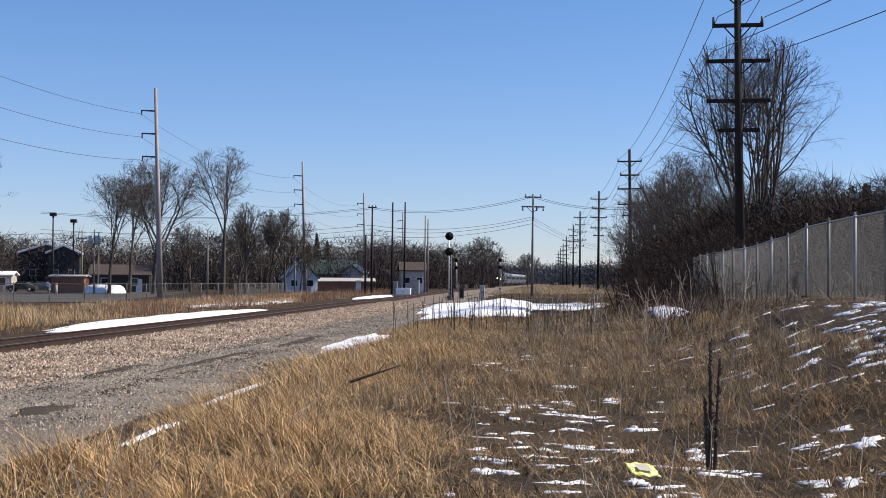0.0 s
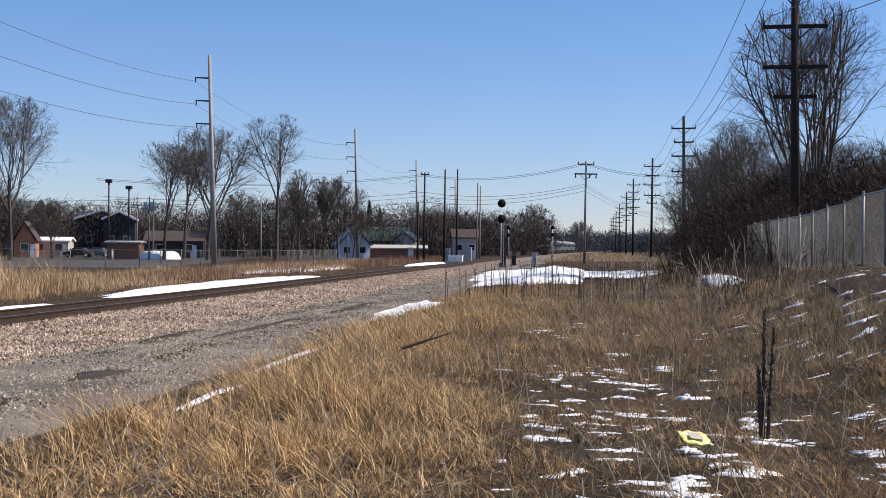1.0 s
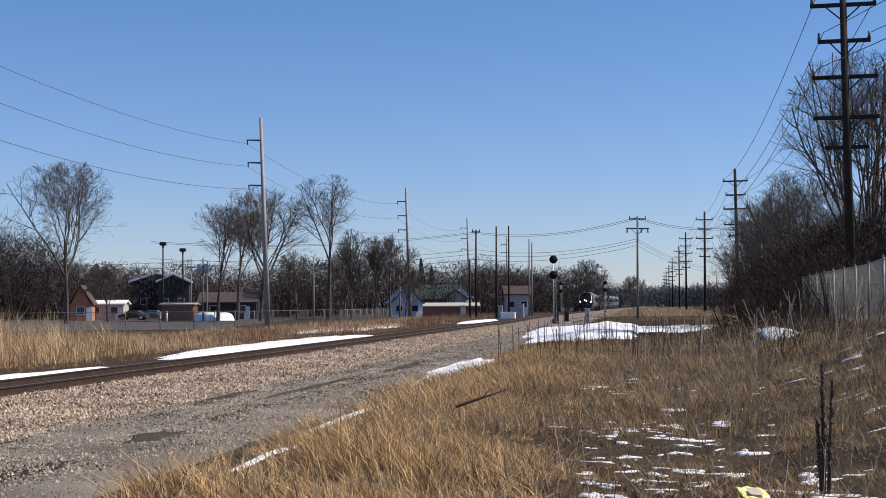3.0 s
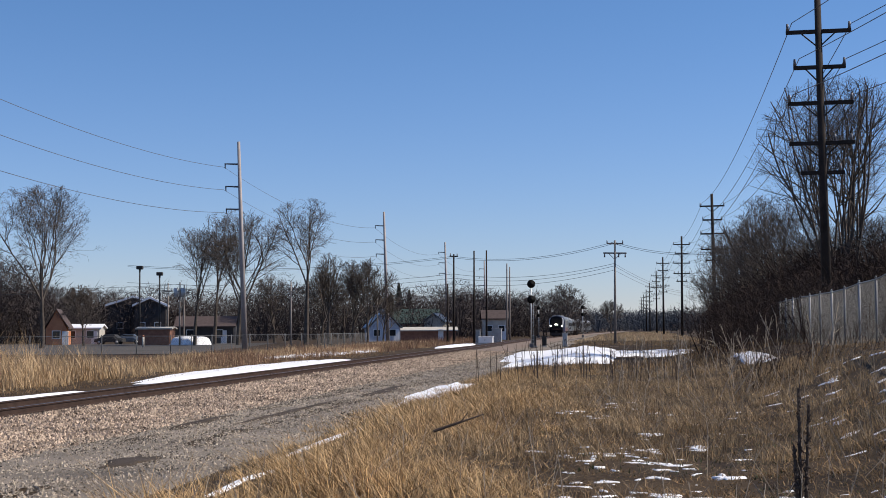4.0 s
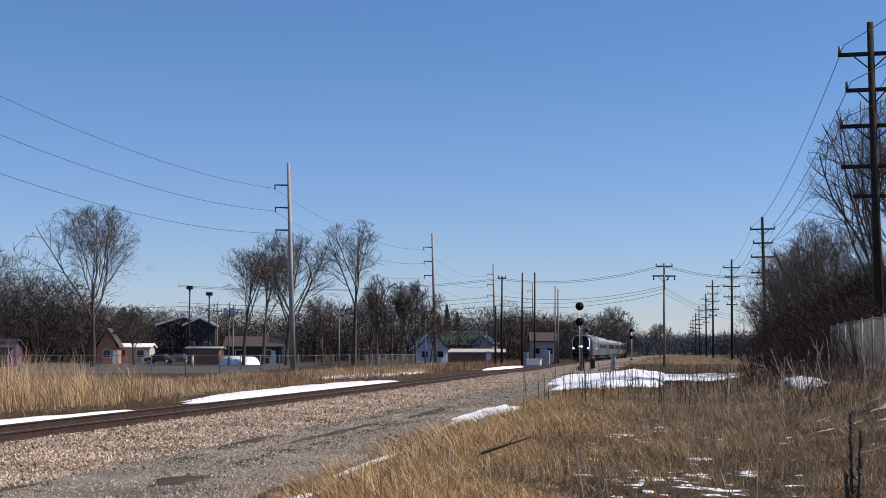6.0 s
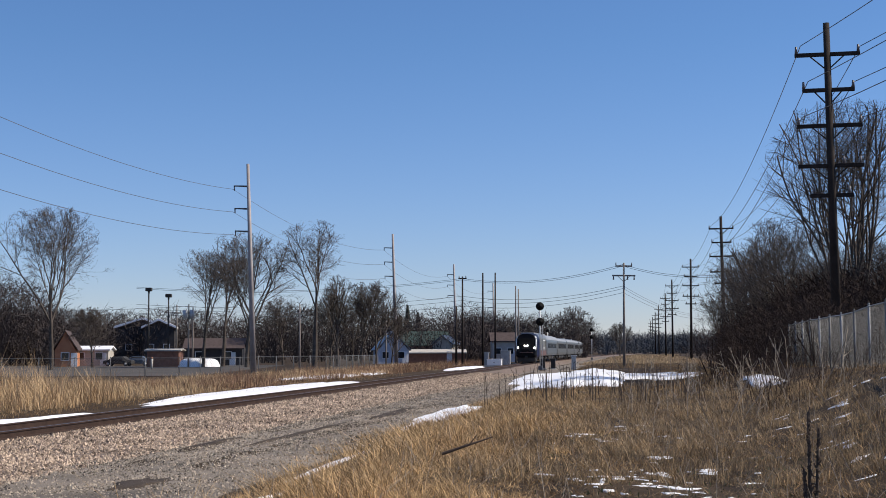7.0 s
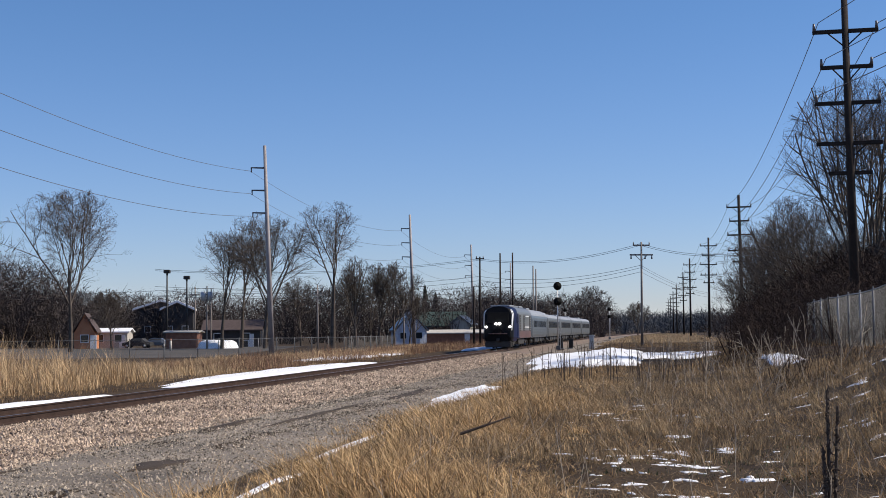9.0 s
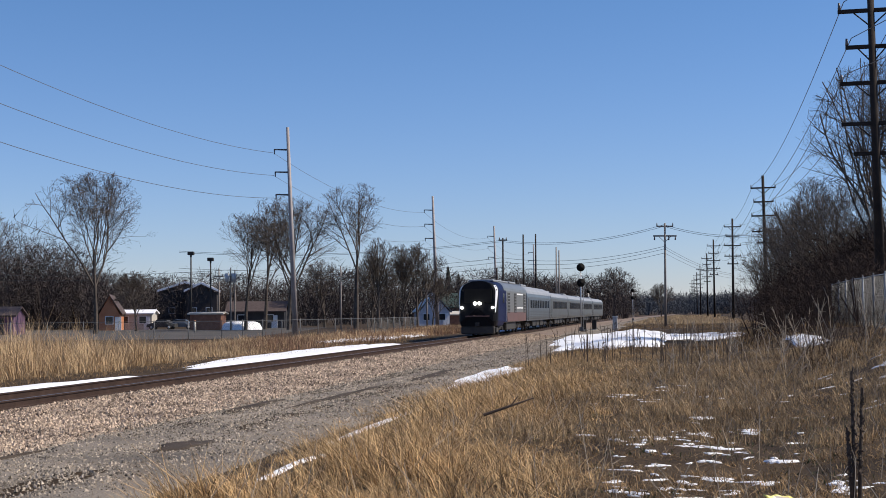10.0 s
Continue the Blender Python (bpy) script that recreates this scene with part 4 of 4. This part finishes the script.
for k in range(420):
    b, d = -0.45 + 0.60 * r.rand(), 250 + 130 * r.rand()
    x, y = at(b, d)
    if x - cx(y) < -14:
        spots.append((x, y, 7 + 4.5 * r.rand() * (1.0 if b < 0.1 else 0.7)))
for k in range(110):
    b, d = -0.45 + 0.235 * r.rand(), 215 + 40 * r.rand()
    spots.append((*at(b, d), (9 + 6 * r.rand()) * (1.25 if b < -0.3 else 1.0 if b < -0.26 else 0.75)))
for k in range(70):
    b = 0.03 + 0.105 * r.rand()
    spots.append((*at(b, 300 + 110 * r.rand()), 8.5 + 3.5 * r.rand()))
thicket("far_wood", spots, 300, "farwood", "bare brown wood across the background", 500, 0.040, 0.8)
# the horizon's wood; its haze is only the material's blue-grey colour
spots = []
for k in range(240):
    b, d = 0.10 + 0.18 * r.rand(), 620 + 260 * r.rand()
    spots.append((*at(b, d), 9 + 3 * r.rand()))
thicket("distant_wood", spots, 340, "hazewood", "wood on the horizon, distance haze painted in as blue-grey", 220, 0.12, 1.1)
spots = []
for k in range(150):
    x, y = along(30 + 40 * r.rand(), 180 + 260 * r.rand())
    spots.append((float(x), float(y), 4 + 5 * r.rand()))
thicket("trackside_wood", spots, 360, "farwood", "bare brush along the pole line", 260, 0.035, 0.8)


def conifer(m, h, seed, label):
    r = np.random.RandomState(seed)
    t = thing("conifer", m, label, "tree", "conifers")
    tubed("trunk", "bark", t, (0, 0, 0), (0, 0, h), h * 0.018, 0.02, 8)
    n = 900
    u = r.rand(n) ** 0.7
    z = h * (0.15 + 0.85 * u)
    a = r.rand(n) * 6.283
    L = h * 0.20 * (1.05 - u) * (0.5 + 0.7 * r.rand(n)) + 0.1
    P = np.stack([np.cos(a) * L * 0.2, np.sin(a) * L * 0.2, z], 1)
    Q = np.stack([np.cos(a) * L, np.sin(a) * L, z - 0.2 * L + 0.1 * r.randn(n)], 1)
    V, F = sticks(P, Q, np.full(n, 0.10), np.full(n, 0.02), 3)
    mesh_object("needles", V, F, "conifer", t)
    return t


for b, d, h, s in ((0.300, 112, 7.2, 1), (0.295, 116, 6.6, 2), (0.398, 104, 7.6, 4), (0.412, 108, 8.8, 5), (0.0035, 330, 13, 6), (0.011, 335, 11.5, 7), (-0.002, 325, 10.5, 8)):
    conifer(on_ground(b, d), h, s, "dark evergreen conifer rising out of the brush")


# ---------------------------------------------------------------- grass and weeds
def blades(name, x, y, h, width, lean, mat, label, seed, category="grass", away=None, short=False):
    """Bent blades; away: the way each one leans."""
    n = len(x)
    r = np.random.RandomState(seed)
    z = height(x, y) - 0.02
    a = 1.5 * lumps(x * 0.6 + seed, y * 0.6) + r.randn(n) * 1.8
    if away is not None:
        a = away + r.randn(n) * 0.7
    f = r.rand(n) * 6.283
    l = lean * (0.1 + 1.2 * r.rand(n) ** 1.5) * h
    w = width * (0.6 + 0.8 * r.rand(n)) * (1 + y / 60)
    S = np.stack([np.cos(f) * w / 2, np.sin(f) * w / 2, 0 * w], 1)
    sag = np.clip(0.05 + 0.5 * lean * r.rand(n) ** 2, 0, 0.7)
    C = []
    for u in (0.0, 0.4, 0.75, 1.0):
        C.append(np.stack([x + np.cos(a) * l * u ** 1.35, y + np.sin(a) * l * u ** 1.35, z + h * (u - sag * u ** 3)], 1))
    if short:
        V = np.stack([C[0] - S, C[0] + S, C[1] + S * 0.9, C[1] - S * 0.9, C[3]], 1).reshape(-1, 3)
        i = np.arange(n)[:, None] * 5
        return tagged(mesh_object(name, V, [i + np.array([[0, 1, 2, 3]]), i + np.array([[3, 2, 4]])], mat), label, category, "", "stuff")
    V = np.stack([C[0] - S, C[0] + S, C[1] + S * 0.9, C[1] - S * 0.9, C[2] + S * 0.6, C[2] - S * 0.6, C[3]], 1).reshape(-1, 3)
    i = np.arange(n)[:, None] * 7
    F = [i + np.array([[0, 1, 2, 3]]), i + np.array([[3, 2, 4, 5]]), i + np.array([[5, 4, 6]])]
    return tagged(mesh_object(name, V, F, mat), label, category, "", "stuff")


def field(seed, n, o0, o1, y0, y1, clump=0.0, keep=None):
    r = np.random.RandomState(seed)
    y = y0 * (y1 / y0) ** r.rand(n)
    o = o0 + (o1 - o0) * r.rand(n)
    x, y = along(o, y)
    if clump:
        k = (lumps(x * 1.7 + 4, y * 1.7) + 0.6 * r.randn(n)) > -clump
        x, y = x[k], y[k]
    if keep is not None:
        k = keep(x, y, r.rand(len(x)))
        x, y = x[k], y[k]
    return x, y, np.random.RandomState(seed + 1)


def tussocks(seed, n, per, o0, o1, y0, y1, radius):
    """Blades in clumps: places, the way each leans from its clump's heart, and the clump's vigour."""
    x, y, r = field(seed, n, o0, o1, y0, y1)
    w = r.rand(len(x), per) * 6.283
    k = np.sqrt(r.rand(len(x), per)) * radius * (0.6 + 0.8 * r.rand(len(x), 1)) * (1 + y[:, None] / 60)
    vigour = np.repeat(0.45 + 0.7 * r.rand(len(x), 1), per, 1)
    wind = np.repeat(1.2 * lumps(x * 0.5, y * 0.5)[:, None] + 3.4, per, 1)
    lean = np.where(r.rand(len(x), per) < 0.55, w, wind)
    return (x[:, None] + np.cos(w) * k).ravel(), (y[:, None] + np.sin(w) * k).ravel(), lean.ravel(), vigour.ravel(), r


def clear_of_snow(x, y, u):
    o = x - cx(y)
    return ~((o > 6) & (o < 15.5 + 3 * u) & (y > 66) & (y < 142))


def tufts(x, y):
    """0 to 1: how tall the grass stands in clumps."""
    return np.clip(0.55 + 0.45 * lumps(x * 1.5 + 4, y * 1.5) + 0.25 * lumps(x * 4.1, y * 4.3), 0.1, 1.2)


def verge(y):
    """How far from the track the tall grass begins."""
    return 10.7 - 2.1 * ss(19, 36, y) + 0.35 * np.sin(y * 0.9) + 0.25 * np.sin(y * 2.3 + 1)


def cover(x, y):
    """0 to 1: matted bare ground to thick standing grass."""
    c = 0.56 + 0.55 * lumps(x * 0.5 + 1, y * 0.42) + 0.28 * lumps(x * 1.9, y * 1.7)
    return np.clip(c, 0, 1.1) * (1 - 0.45 * np.exp(-((x - 2.7) / 1.5) ** 2 - ((y - 15.5) / 3.6) ** 2))


x, y, lean, vigour, r = tussocks(1, 2900, 44, 8.4, 15.2, 6.5, 62, 0.15)
o = x - cx(y)
mound = np.clip(0.62 + 0.55 * lumps(x * 0.75 + 2, y * 0.75) + 0.3 * lumps(x * 2.1, y * 2.1 + 3), 0.16, 1.4)
h = (0.10 + 0.62 * vigour * (0.3 + 0.7 * r.rand(len(x)))) * mound * (1 - 0.5 * ss(22, 45, y)) * (1 - 0.55 * ss(12.2, 14, o))
k = (r.rand(len(x)) < ss(-0.3, 0.5, o - verge(y))) & (r.rand(len(x)) > ss(-0.8, 1.0, o - 13.6 - 0.6 * lumps(x * 0.9, y * 0.8)))
blades("golden_grass", x[k], y[k], h[k], 0.0076, 1.2, "gold", "tall tangled dry golden grass at the road's edge", 5, away=lean[k], short=True)
x, y, r = field(4, 24000, 8.6, 14, 6.5, 45, 0.3, lambda x, y, u: u < ss(-0.2, 0.6, x - cx(y) - verge(y)))
blades("fallen_straw", x, y, 0.08 + 0.20 * r.rand(len(x)), 0.0075, 3.2, "gold", "flattened straw lying among the grass", 16, short=True)
x, y, lean, vigour, r = tussocks(2, 210, 26, 8.2, 10.4, 9, 50, 0.10)
k = x - cx(y) > verge(y) - 1.3
blades("edge_grass", x[k], y[k], (0.06 + 0.26 * r.rand(k.sum())) * vigour[k], 0.007, 1.0, "gold", "thin dry grass creeping onto the gravel", 15, away=lean[k], short=True)
x, y, r = field(3, 135000, 11.5, 24, 6.8, 48, 0.9, lambda x, y, u: u < 0.5 + 0.6 * cover(x, y))
blades("brown_grass", x, y, 0.03 + 0.32 * r.rand(len(x)) * tufts(x, y) ** 1.3 * cover(x, y), 0.0082, 1.7, "brown", "low matted brown winter grass", 6, short=True)
x, y, lean, vigour, r = tussocks(8, 1300, 34, 13.0, 24, 6.8, 19, 0.16)
blades("field_tufts", x, y, (0.03 + 0.30 * r.rand(len(x))) * vigour * (0.2 + 0.8 * cover(x, y)), 0.0065, 1.3, "brown", "tufts of dead reddish-brown grass", 19, away=lean, short=True)
x, y, r = field(6, 40000, 11.5, 24, 7, 40, 1.2)
blades("brown_thatch", x, y, 0.05 + 0.06 * r.rand(len(x)), 0.007, 3.0, "straw", "flattened thatch and dead stems", 17, short=True)
x, y, lean, vigour, r = tussocks(5, 1500, 30, 11.0, 19.5, 20, 66, 0.18)
blades("standing_grass", x, y, (0.08 + 0.32 * r.rand(len(x))) * vigour * (1 - 0.4 * ss(40, 60, y)), 0.0062, 0.8, "straw", "standing dry tan grass stems among the weeds", 7, away=lean, short=True)
x, y, r = field(7, 14000, 13, 23, 7, 26, -0.3)
blades("green_sprouts", x, y, 0.04 + 0.06 * r.rand(len(x)), 0.014, 0.9, "green", "low dull green ground plants among the grass", 8, short=True)
x, y, r = field(9, 36000, 8.6, 30, 58, 190, 0.8, clear_of_snow)
blades("far_grass", x, y, (0.12 + 0.28 * r.rand(len(x))) * (1 - 0.5 * ss(100, 130, y)), 0.010, 0.6, "brown", "dry brown field grass farther along", 9, short=True)
x, y, lean, vigour, r = tussocks(11, 1600, 45, -19, -7.0, 22, 200, 0.3)
blades("reeds", x, y, (0.35 + 1.25 * r.rand(len(x))) * vigour * (0.45 + 0.85 * tufts(x * 0.3, y * 0.3)) * (1.95 - 1.5 * ss(46, 76, y)) * (0.25 + 0.75 * 1 * (1 - ss(-8.6, -7.0, x - cx(y)))), 0.010, 0.6, "reed", "tall tan reeds beyond the track", 10, away=lean, short=True)
x, y, r = field(12, 12000, -8.0, -4.9, 22, 120, 0.2)
blades("verge_grass", x, y, 0.08 + 0.2 * r.rand(len(x)), 0.006, 1.2, "brown", "short brown grass on the far verge", 18, short=True)
x, y, r = field(13, 26000, -14, -6.6, 75, 240, 0.2)
blades("russet_grass", x, y, (0.5 + 0.9 * r.rand(len(x))) * tufts(x * 0.3, y * 0.3), 0.007, 0.45, "russet", "russet dead weeds beyond the track", 11, short=True)
x, y, r = field(15, 16000, 7.5, 26, 190, 480, 0.6)
blades("distant_grass", x, y, 0.15 + 0.4 * r.rand(len(x)), 0.015, 0.5, "reed", "tan grass bank along the distant track", 12, short=True)


def stalks(name, n, o0, o1, y0, y1, h0, h1, rad, mat, label, seed, fan=2, lean=0.1):
    r = np.random.RandomState(seed)
    P, Q, R = [], [], []
    for k in range(n):
        x, y = along(o0 + (o1 - o0) * r.rand(), y0 * (y1 / y0) ** r.rand())
        z = float(height(x, y))
        h = h0 + (h1 - h0) * r.rand()
        d = np.array([r.randn() * lean, r.randn() * lean, 1.0])
        b = np.array([float(x), float(y), z - 0.05])
        t = b + d * h
        P += [b]; Q += [t]; R += [rad]
        for j in range(fan):
            s = 0.35 + 0.6 * r.rand()
            e = b + d * h * s
            P += [e]; Q += [e + (d * 0.7 + r.randn(3) * 0.5) * h * 0.28 * r.rand()]; R += [rad * 0.6]
    R = np.array(R)
    V, F = sticks(P, Q, R, R * 0.7, 4)
    return tagged(mesh_object(name, V, F, mat), label, "weeds", "", "stuff")


stalks("weed_stems", 120, 9.8, 17, 44, 70, 0.4, 1.4, 0.012, "weed", "dark upright dead weed stems", 21, 3, 0.06)
stalks("field_stems", 420, 10, 22, 9, 34, 0.25, 0.75, 0.0035, "pale", "thin pale dead stems in the field", 22, 3, 0.5)
stalks("pale_brush", 60, 14.5, 20, 34, 62, 0.6, 1.6, 0.010, "pale", "tangle of pale bare brush branches", 23, 8, 0.35)
stalks("dark_brush", 300, 17.5, 21.5, 34, 66, 0.5, 1.2, 0.006, "thicket", "dark low brush at the foot of the berm", 24, 6, 0.3)


def dead_stalk(m, h, seed, label):
    r = np.random.RandomState(seed)
    t = thing("dead_mullein_stalk", m, label, "dead plant")
    for k, (dx, hh) in enumerate(((0.0, h), (0.09, h * 0.88), (-0.05, h * 0.55))):
        tubed("stem", "weed", t, (dx * 0.4, 0, -0.05), (dx, 0.02, hh), 0.019, 0.010, 7)
        P, Q = [], []
        for j in range(90):
            z = hh * (0.25 + 0.75 * r.rand())
            a = r.rand() * 6.283
            c = np.array([dx * (0.4 + 0.6 * z / hh), 0.0, z])
            P.append(c)
            reach = (0.014 + 0.022 * r.rand()) * (1.6 - z / hh)
            Q.append(c + np.array([math.cos(a) * reach, math.sin(a) * reach, 0.03 * r.randn()]))
        V, F = sticks(P, Q, np.full(90, 0.011), np.full(90, 0.004), 4)
        mesh_object("seed_head", V, F, "weed", t)


dead_stalk(on_ground(0.2935, 12.2), 1.15, 3, "dark dead mullein stalks standing in the field")

t = thing("yellow_wrapper", on_ground(0.2425, 11.2, 20), "crumpled bright yellow plastic bag lying in the grass", "litter")
bm = bmesh.new()
bmesh.ops.create_grid(bm, x_segments=16, y_segments=10, size=0.5)
for v in bm.verts:
    x, y = v.co.x, v.co.y
    v.co = Vector((x * 0.27 - y * 0.05, y * 0.09, 0.14 + 0.006 * math.sin(x * 14 + y * 5) + 0.006 * math.sin(y * 17 - x * 6) + 0.09 * y - 0.035 * x))
bmesh.ops.solidify(bm, geom=bm.faces[:], thickness=0.012)
part("bag", bm, "yellow", t, smooth=True)
bm = bmesh.new()
bmesh.ops.create_grid(bm, x_segments=6, y_segments=4, size=0.5)
for v in bm.verts:
    x, y = v.co.x * 0.5, v.co.y * 0.55
    v.co = Vector((x * 0.27 - y * 0.05, y * 0.09 - 0.012, 0.156 + 0.09 * y - 0.035 * x))
part("label_panel", bm, "cream", t, "pale printed panel")
V, F = sticks([(0.50, 18.0, 0.78), (0.80, 18.0, 0.88), (0.86, 18.0, 0.90)], [(0.80, 18.0, 0.88), (1.16, 18.1, 0.99), (0.95, 18.0, 1.02)], np.array([0.022, 0.018, 0.010]), np.array([0.018, 0.008, 0.005]), 6)
tagged(mesh_object("fallen_branch", V, F, "weed"), "dark broken branch leaning in the dry grass", "branch")


# ---------------------------------------------------------------- snow
def snow_patch(x, y, rx, ry, rz, thick, seed, label="thin patch of melting snow on the grass", group="snow patches", rough=0.35, rings=7, spokes=36, name="snow_patch", mat="snow", category="snow"):
    r = np.random.RandomState(seed)
    ph = r.rand(6) * 6.283
    c, s = math.cos(radians(rz)), math.sin(radians(rz))
    U, A = np.meshgrid(np.linspace(0, 1, rings + 1), 2 * math.pi * np.arange(spokes) / spokes, indexing="ij")
    W = 1 + rough * (0.5 * np.sin(2 * A + ph[0]) + 0.35 * np.sin(3 * A + ph[1]) + 0.3 * np.sin(5 * A + ph[2]) + 0.3 * np.sin(9 * A + ph[3]) + 0.25 * np.sin(14 * A + ph[4]))
    px, py = rx * U * W * np.cos(A), ry * U * W * np.sin(A)
    X, Y = x + c * px - s * py, y + s * px + c * py
    Z = height(X, Y) + thick * (1 - U ** 8) * (0.75 + min(0.2, 0.035 / thick) * np.sin(X * 2.3 + ph[5]) * np.sin(Y * 1.7)) - 0.03 * (U > 0.99)
    V = np.stack([X, Y, Z], -1).reshape(-1, 3)
    j, k = [g.ravel() for g in np.meshgrid(np.arange(rings), np.arange(spokes), indexing="ij")]
    k2 = (k + 1) % spokes
    F = np.stack([j * spokes + k, j * spokes + k2, (j + 1) * spokes + k2, (j + 1) * spokes + k], 1)
    return tagged(mesh_object(name, V, F, mat, smooth=True), label, category, group)


def snow_off(o, y, rx, ry, thick, seed, label, rough=0.3, rings=8, spokes=64):
    X, Y = along(o, y)
    return snow_patch(float(X), float(Y), rx, ry, -math.degrees(math.atan(float(bend(y)))), thick, seed, label, "", rough, rings, spokes)


snow_off(10.3, 101, 4.0, 35, 0.30, 1, "broad white snowdrift beside the track", 0.22)
snow_off(16.2, 99, 3.2, 14, 0.14, 12, "broad white snowdrift fading into the brush", 0.25)
snow_off(8.7, 46, 0.75, 8.5, 0.12, 2, "narrow snow bank at the gravel road's edge", 0.3)
snow_off(9.5, 27, 0.16, 4.0, 0.04, 3, "thin strip of snow along the road's edge", 0.35)
snow_off(10.4, 19, 0.10, 2.2, 0.035, 4, "thin strip of snow along the road's edge", 0.35)
snow_off(-5.0, 76, 1.5, 22, 0.14, 5, "long strip of snow along the far side of the track", 0.2)
snow_off(-10.2, 118, 2.4, 20, 0.16, 6, "long strip of snow along the far side of the track", 0.2)
snow_off(-4.0, 35, 0.5, 12, 0.14, 7, "long strip of snow along the far side of the track", 0.2)
snow_off(-5.0, 165, 1.2, 16, 0.2, 8, "snow strip beside the equipment cabinets", 0.2)
snow_off(19.2, 54, 0.45, 9, 0.10, 9, "snow lying at the foot of the fence", 0.3)
for o, y, rx, ry, seed in ((7.0, 23.5, 0.28, 1.3, 31), (6.3, 37, 0.16, 4.5, 32), (5.2, 33, 0.10, 3.0, 33), (5.0, 19, 0.14, 3.2, 34), (6.6, 48, 0.25, 5.0, 35)):
    X, Y = along(o, y)
    snow_patch(float(X), float(Y), rx, ry, -10, 0.075, seed, "dark wet mud in the gravel road's ruts", "mud patches", 0.5, name="mud_patch", mat="mud", category="mud")
x, y = at(-0.146, 192)
snow_patch(x, y, 2.9, 1.8, 0, 1.6, 10, "ploughed white snow heap in the car park", "", 0.2)
r = np.random.RandomState(5)
# bearing and distance ranges, count, size
for b0, b1, d0, d1, n, s0, s1 in ((0.10, 0.44, 9, 32, 150, 0.02, 0.10), (0.12, 0.22, 12.5, 20, 80, 0.012, 0.06), (0.385, 0.46, 17, 28, 60, 0.04, 0.13), (0.27, 0.40, 9.8, 14, 24, 0.02, 0.085)):
    for k in range(n):
        x, y = at(b0 + (b1 - b0) * r.rand(), d0 + (d1 - d0) * r.rand())
        size = s0 + (s1 - s0) * r.rand() ** 1.5
        snow_patch(x, y, size * (1.2 + 1.2 * r.rand()), size * (1.1 + 1.4 * r.rand()), r.rand() * 180, 0.012 + 0.04 * size, r.randint(9999), rings=5, spokes=26, rough=1.0)

# ---------------------------------------------------------------- sleepers
tie = bmesh.new()
box(tie, -1.3, 1.3, -0.115, 0.115, -0.15, 0.0, 0.0)
tie_mesh = bpy.data.meshes.new("sleeper")
tie.to_mesh(tie_mesh)
tie.free()
tie_mesh.materials.append(M["tie"])
track_ties = thing("track_sleepers", pose(0, 0, 0), "weathered wooden sleepers under the rails", "sleepers", "", "structure")
for k in range(290):
    y = 8 + k * 0.52
    X, Y = along(0.0, y)
    ob = new("sleeper", tie_mesh)
    ob.parent = track_ties
    ob.matrix_basis = pose(float(X), float(Y), RAIL - 0.182, 0, 0, -math.degrees(math.atan(float(bend(y)))))

# ---------------------------------------------------------------- the train's run
train = [locomotive(), coach(True)]
second = coach(False)
train += [second] + [copy_thing(second, pose(0, 0, 0)) for k in range(3)]
SPEED, FRONT = 30.8, 103.5      # metres a second; the nose's place along y at the end


def on_track(s):
    """The place s metres along the track from y = 103.5, and its heading."""
    y = FRONT
    n = max(1, int(abs(s) / 4))
    for k in range(n):
        y += s / n / math.sqrt(1 + float(bend(y)) ** 2)
    return float(cx(y)), y


def motions():
    back = 0.0
    for k, (ob, length) in enumerate(zip(train, (21.8, 26.1, 26.1, 26.1, 26.1, 26.1))):
        rows = []
        for j in range(21):
            t = j * 0.5
            s = SPEED * (10 - t) + back
            (xa, ya), (xb, yb) = on_track(s + length * 0.2), on_track(s + length * 0.8)
            heading = math.degrees(math.atan2(ya - yb, xa - xb)) - 90
            rows.append((t, pose((xa + xb) / 2, (ya + yb) / 2, RAIL, 0, 0, heading)))
        walk(ob, rows)
        back += length


motions()
